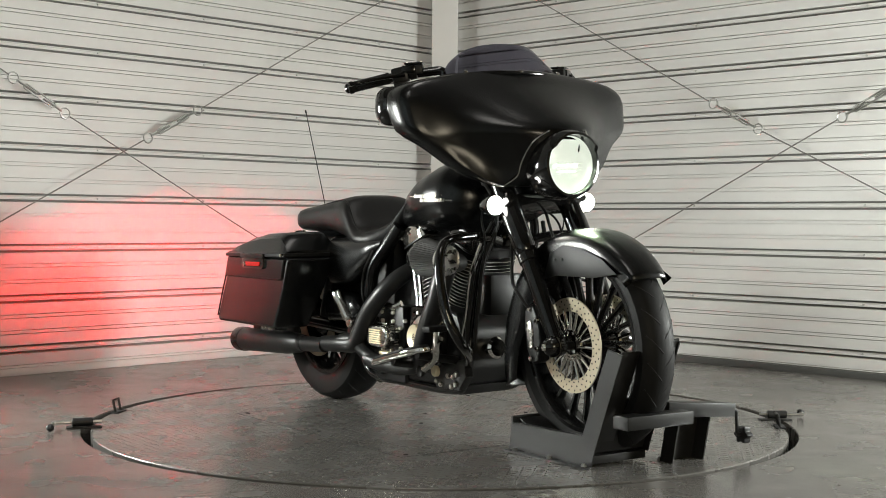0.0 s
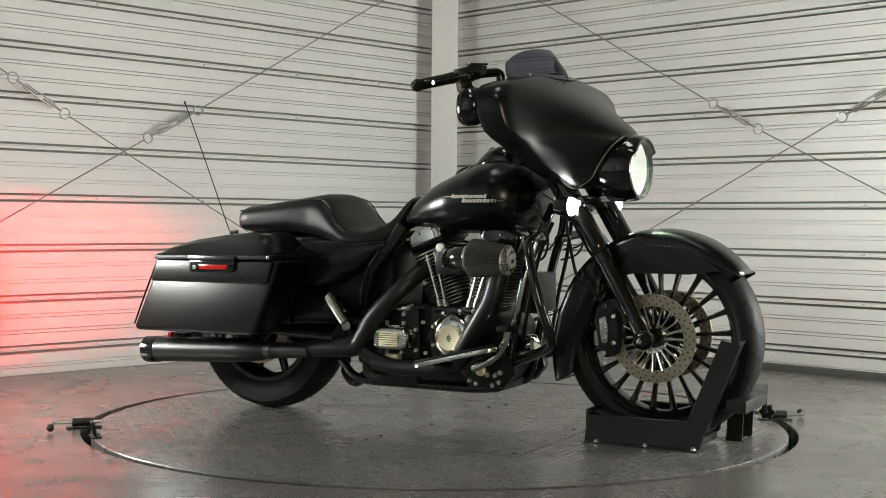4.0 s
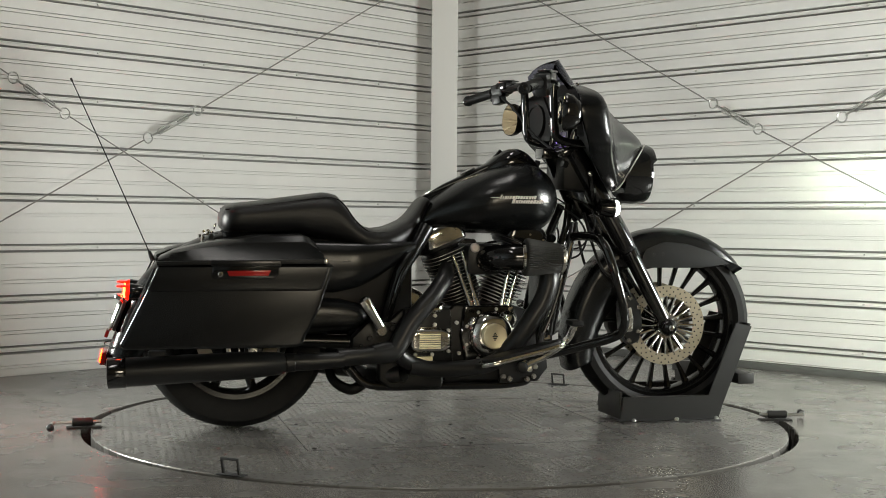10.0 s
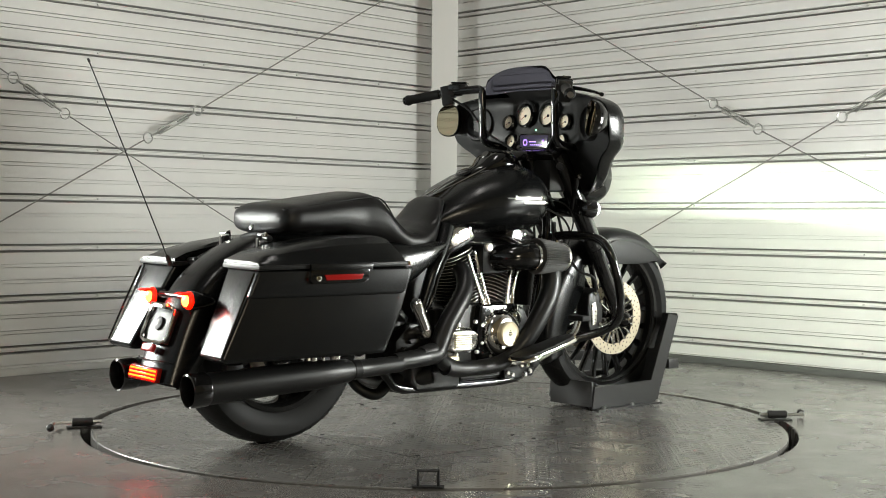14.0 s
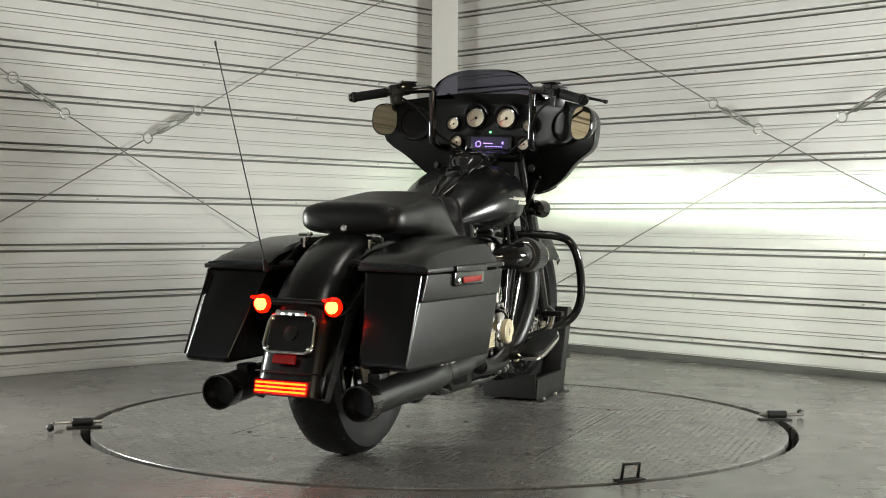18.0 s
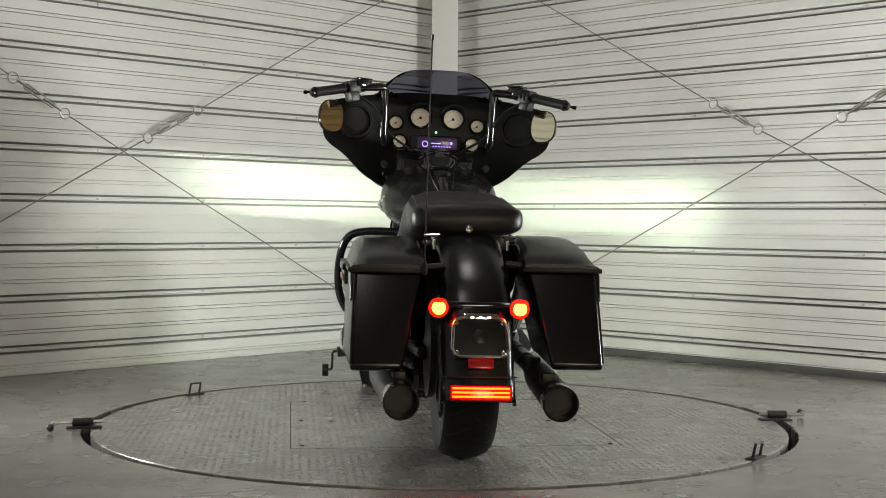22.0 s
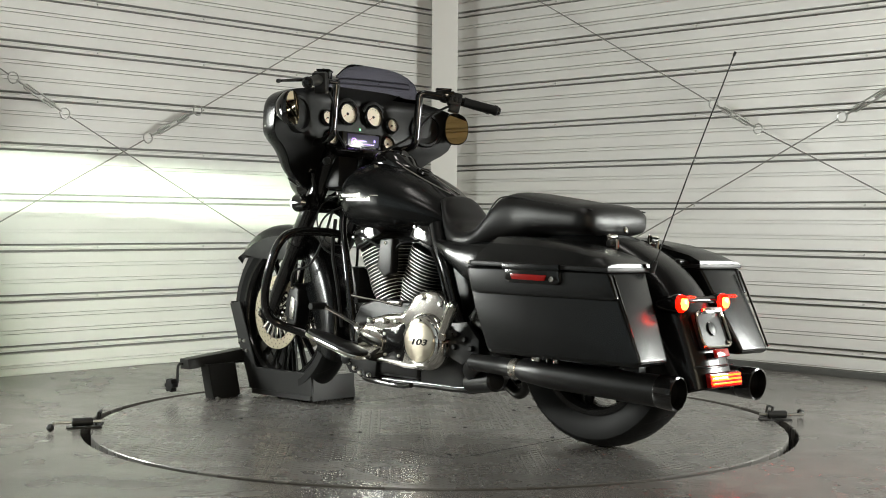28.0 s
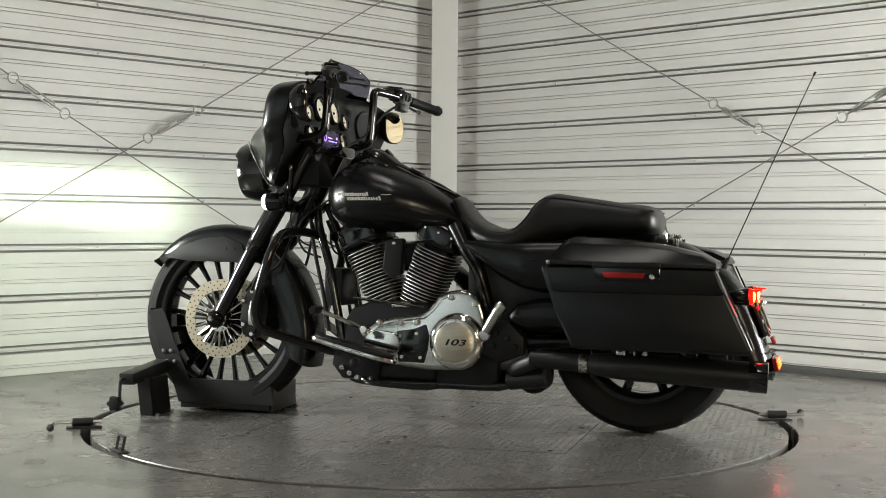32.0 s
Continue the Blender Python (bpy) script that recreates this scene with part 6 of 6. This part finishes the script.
for x, z in ((-0.098, 0.468), (-0.186, 0.446), (0.225, 0.33), (0.235, 0.26), (0.03, 0.375), (0.09, 0.372), (0.17, 0.37)):
    add_lathe(bm, [(0.012, -0.004), (0.012, 0.006), (0.007, 0.010)], (x, 0.197 if z > 0.4 else 0.2, z), (0, 1, 0), 12)
pieces("cover_screw", bm, M_ALU, pc)
bm = B()
add_box(bm, (0.075, 0.10, 0.425), (0.145, 0.145, 0.442), 0.004)
part("sensor_block", bm, M_ALU, eng)
# horn between the cylinders, on the left
hn = part("horn", add_slab(B(), [(0.095, 0.675), (0.165, 0.67), (0.178, 0.56), (0.14, 0.525), (0.10, 0.545)], 0.125, 0.165, bevel=0.012, seg=3), M_CASE, bike, "black horn cover")
part("horn_screw", add_lathe(B(), [(0.007, 0), (0.007, 0.005), (0.004, 0.006)], (0.13, 0.163, 0.655), (0, 1, 0), 16), M_CHROME, hn)
# shift linkage and lever, kickstand
part("shift_rod", add_tube(B(), [(0.27, 0.20, 0.457), (0.10, 0.20, 0.440), (0.005, 0.20, 0.430)], 0.0045, 8, 0), M_CHROME, bike, "chrome shift rod")
part("shift_lever", add_tube(B(), [(0.228, 0.20, 0.344), (0.29, 0.215, 0.372), (0.39, 0.235, 0.412)], 0.008, 10), M_CHROME, bike, "chrome shift lever")
part("shift_peg", add_cyl(B(), (0.39, 0.225, 0.412), (0.39, 0.30, 0.412), 0.014, seg=14, bevel=0.003), M_RUBBER, bike)
part("shift_pivot", add_cyl(B(), (0.228, 0.13, 0.344), (0.228, 0.215, 0.344), 0.015, seg=16, bevel=0.003), M_CHROME, bike)
part("kickstand", add_tube(B(), [(0.26, 0.14, 0.165), (0.20, 0.18, 0.15), (0.02, 0.19, 0.142), (-0.05, 0.20, 0.15)], 0.010, 10), M_GLOSS, bike, "black kickstand folded back")
bm = B()
for x, z in ((0.30, 0.18), (0.27, 0.165), (0.33, 0.20), (0.22, 0.16)):
    add_bolt(bm, (x, 0.15, z), (0, 1, 0), 0.010, 0.01, 8)
pieces("lower_bolt", bm, M_ALU, bike)

# ---- exhaust ----
exh = new("exhaust")
exh.parent = bike
tagged(exh, "black twin exhaust with slash-cut silencers")
part("front_header", add_tube(B(), [(0.30, -0.12, 0.60), (0.335, -0.19, 0.595), (0.345, -0.225, 0.55), (0.325, -0.235, 0.47), (0.275, -0.235, 0.39), (0.22, -0.225, 0.31), (0.16, -0.20, 0.245), (0.08, -0.20, 0.222), (-0.06, -0.205, 0.218), (-0.16, -0.215, 0.232)], lambda u: 0.029 + 0.008 * math.sin(min(1, u * 1.6) * math.pi) ** 0.5 * (1 if u < 0.6 else 0.3), 16), M_EXH, exh, "black front header pipe with heat shield")
part("rear_header", add_tube(B(), [(0.0, -0.09, 0.575), (-0.02, -0.15, 0.545), (-0.06, -0.195, 0.495), (-0.115, -0.215, 0.437), (-0.16, -0.222, 0.385), (-0.195, -0.228, 0.325), (-0.225, -0.235, 0.285), (-0.30, -0.25, 0.278), (-0.42, -0.255, 0.270)], lambda u: 0.030 + 0.004 * math.sin(u * math.pi), 16), M_EXH, exh, "black rear header pipe with heat shield")
part("cross_pipe", add_tube(B(), [(-0.10, -0.205, 0.222), (-0.17, -0.215, 0.25), (-0.23, -0.235, 0.295), (-0.30, -0.25, 0.288)], 0.027, 14), M_EXH, exh)
for s in (-1, 1):
    y0, y1 = s * 0.262, (-0.232 if s < 0 else 0.222)
    a, b = Vector((-0.40, y0, 0.265)), Vector((-1.19, y1, 0.228))
    d = (b - a).normalized()
    L = (b - a).length
    can = part("silencer", add_lathe(B(), [(0.028, 0), (0.030, 0.12), (0.030, 0.20), (0.038, 0.215), (0.047, 0.33), (0.049, L - 0.06), (0.049, L - 0.055)], a, d, 32), M_EXH, bike, "long black silencer")
    part("band_clamp", add_cyl(B(), a + d * 0.17, a + d * 0.20, 0.0325, seg=24, bevel=0.002), M_ALU if s > 0 else M_EXH, can)
    part("end_tip", add_lathe(B(), [(0.050, L - 0.06), (0.052, L - 0.055), (0.052, L), (0.047, L + 0.002), (0.044, L - 0.01), (0.042, L - 0.12), (0.001, L - 0.12)], a, d, 32, False), M_GLOSS, can, "gloss black end tip")
part("exhaust_chamber", add_cyl(B(), (-0.30, 0.165, 0.178), (-0.455, 0.20, 0.202), 0.034, 0.038, 24, 0.008), M_EXH, exh)
part("board_pivot", add_lathe(B(), [(0.019, 0), (0.019, 0.012), (0.013, 0.016)], (0.27, -0.2, 0.226), (0, -1, 0), 20), M_TIMER, bike)
part("left_link_pipe", add_tube(B(), [(-0.17, -0.16, 0.20), (-0.26, -0.06, 0.175), (-0.30, 0.08, 0.18), (-0.34, 0.20, 0.225), (-0.42, 0.26, 0.262)], 0.03, 14), M_EXH, exh)
bm = B()
add_tube(bm, [(-0.28, -0.05, 0.165), (-0.34, -0.05, 0.13), (-0.40, -0.02, 0.16), (-0.42, 0.02, 0.22)], lambda u: 0.022 - 0.006 * u, 12)
part("stand_bracket", bm, M_CASE, bike)
for s in (-1, 1):
    part("silencer_hanger", add_box(B(), (-1.06, s * 0.20, 0.262), (-1.0, s * 0.24, 0.30), 0.006), M_CASE, exh)
    part("silencer_hanger", add_box(B(), (-0.74, s * 0.22, 0.272), (-0.68, s * 0.25, 0.315), 0.006), M_CASE, exh)

# ---- wheel chock ----
chock = thing("wheel_chock", "black steel wheel chock bolted to the turntable, holding the front wheel", "wheel chock")
Y_R, Y_L, Y_MID = -0.177, 0.056, -0.061
# the plate bolted to the deck, and the raised inner plate of the cradle: (y, side, lift)
for y, sd, lift in ((Y_R, -1, 0.0), (Y_L, 1, 0.03)):
    bm = B()
    add_slab(bm, [(0.64, 0.004 + lift), (1.035, 0.004 + lift), (1.05, 0.05 + lift), (1.168, 0.352 + lift), (1.104, 0.365 + lift), (0.995, 0.095 + lift), (0.652, 0.09 + lift)], y - 0.003, y + 0.003, bevel=0.001, seg=1)
    part("side_plate", bm, M_BLACKMETAL, chock)
    # turned-over upper edges
    add = add_box(B(), (0.655, min(y, y - sd * 0.022), 0.088 + lift), (0.99, max(y, y - sd * 0.022), 0.093 + lift), 0.001)
    part("plate_lip", add, M_BLACKMETAL, chock)
    bm = B()
    M = Matrix.Translation((1.1065, y - sd * 0.036, 0.222 + lift)) @ Matrix.Rotation(radians(22), 4, "Y")
    add_box(bm, (-0.003, -0.036, -0.15), (0.003, 0.036, 0.15), 0.001, M)
    part("upright_face", bm, M_BLACKMETAL, chock)
    for z in ((0.16, 0.20) if sd > 0 else ()):
        for dx in (0, 0.03):
            part("side_bolt", add_lathe(B(), [(0.008, 0), (0.008, 0.005), (0.005, 0.009)], (1.06 + dx + (z - 0.18) * 0.4, y + sd * 0.003, z + lift), (0, sd, 0), 8), M_STEEL, chock)
bm = B()
add_box(bm, (0.645, Y_R - 0.03, 0.0), (1.035, Y_R, 0.006), 0.001)
part("foot_flange", bm, M_BLACKMETAL, chock)
for x in (0.69, 0.86, 1.02):
    part("anchor_bolt", add_lathe(B(), [(0.009, 0), (0.009, 0.007), (0.005, 0.011)], (x, Y_R - 0.017, 0.005), (0, 0, 1), 8), M_STEEL, chock)
bm = B()
add_box(bm, (0.66, Y_R + 0.004, 0.012), (1.03, Y_L - 0.004, 0.036), 0.002)
part("tray_bottom", bm, M_BLACKMETAL, chock)
bm = B()
add_box(bm, (0.642, Y_R + 0.004, 0.012), (0.652, Y_L - 0.004, 0.112), 0.002)
part("rear_end_plate", bm, M_BLACKMETAL, chock)
bm = B()
M = Matrix.Translation((0.735, Y_MID, 0.075)) @ Matrix.Rotation(radians(25), 4, "Y")
add_box(bm, (-0.07, -0.1, -0.003), (0.07, 0.1, 0.003), 0.001, M)
part("cradle_ramp", bm, M_BLACKMETAL, chock)
bm = B()
M = Matrix.Translation((1.06, Y_MID, 0.13)) @ Matrix.Rotation(radians(-68), 4, "Y")
add_box(bm, (-0.09, -0.1, -0.003), (0.09, 0.1, 0.003), 0.001, M)
part("front_stop", bm, M_BLACKMETAL, chock)
# clamp bar across the front, with its leg and crank
bm = B()
add_box(bm, (1.12, -0.17, 0.132), (1.185, 0.10, 0.172), 0.003)
part("cross_tube", bm, M_BLACKMETAL, chock)
bm = B()
add_slab(bm, [(0.05, 0.15), (0.341, 0.128), (0.345, 0.17), (0.05, 0.196)], 1.075, 1.132, "yz", 0.003)
part("clamp_bar", bm, M_BLACKMETAL, chock)
bm = B()
for lo, hi in ((0.092, 0.232), (0.092, 0.098), (0.226, 0.232)):
    add_slab(bm, [(lo, 0.0), (hi, 0.0), (hi + 0.03, 0.145), (lo + 0.03, 0.145)], 1.05, 1.056 if hi - lo > 0.1 else 1.105, "yz", 0.001, 1)
part("bar_leg", bm, M_BLACKMETAL, chock)
for y in (0.105, 0.222):
    part("anchor_bolt", add_lathe(B(), [(0.009, 0), (0.009, 0.006), (0.005, 0.01)], (1.04, y, 0.0), (0, 0, 1), 8), M_STEEL, chock)
part("crank_rod", add_tube(B(), [(1.115, 0.335, 0.15), (1.115, 0.358, 0.15), (1.116, 0.364, 0.142), (1.118, 0.366, 0.075), (1.118, 0.37, 0.068), (1.118, 0.40, 0.066)], 0.006, 8, 0), M_BLACKMETAL, chock)
kb = []
for i in range(24):
    a = TAU * i / 24
    r = 0.026 + 0.005 * math.cos(a * 6)
    kb.append((1.118 + r * math.cos(a), 0.066 + r * math.sin(a)))
part("crank_knob", add_slab(B(), kb, 0.382, 0.41, "xz", 0.004), M_PLASTIC, chock, "black star knob")

TURN = (55.198, 110.030, -0.338, -0.570)
LEAN_YAW, SIDE = -0.95, 0.005


# ---- what moves ----
def turn_at(t):
    """Heading of the turntable at t seconds, in degrees."""
    s = (t - 16) / 16
    return TURN[0] + TURN[1] * s + TURN[2] * s * s + TURN[3] * s ** 3


def motions():
    times = [float(k) for k in range(33)]
    for ob in (table, chock):
        walk(ob, [(t, pose(0, 0, 0, 0, 0, turn_at(t))) for t in times])
    rows = []
    for t in times:
        a = radians(turn_at(t))
        rows.append((t, pose(-SIDE * math.sin(a), SIDE * math.cos(a), 0, 1.0, 0, turn_at(t) + LEAN_YAW)))
    walk(bike, rows)


motions()
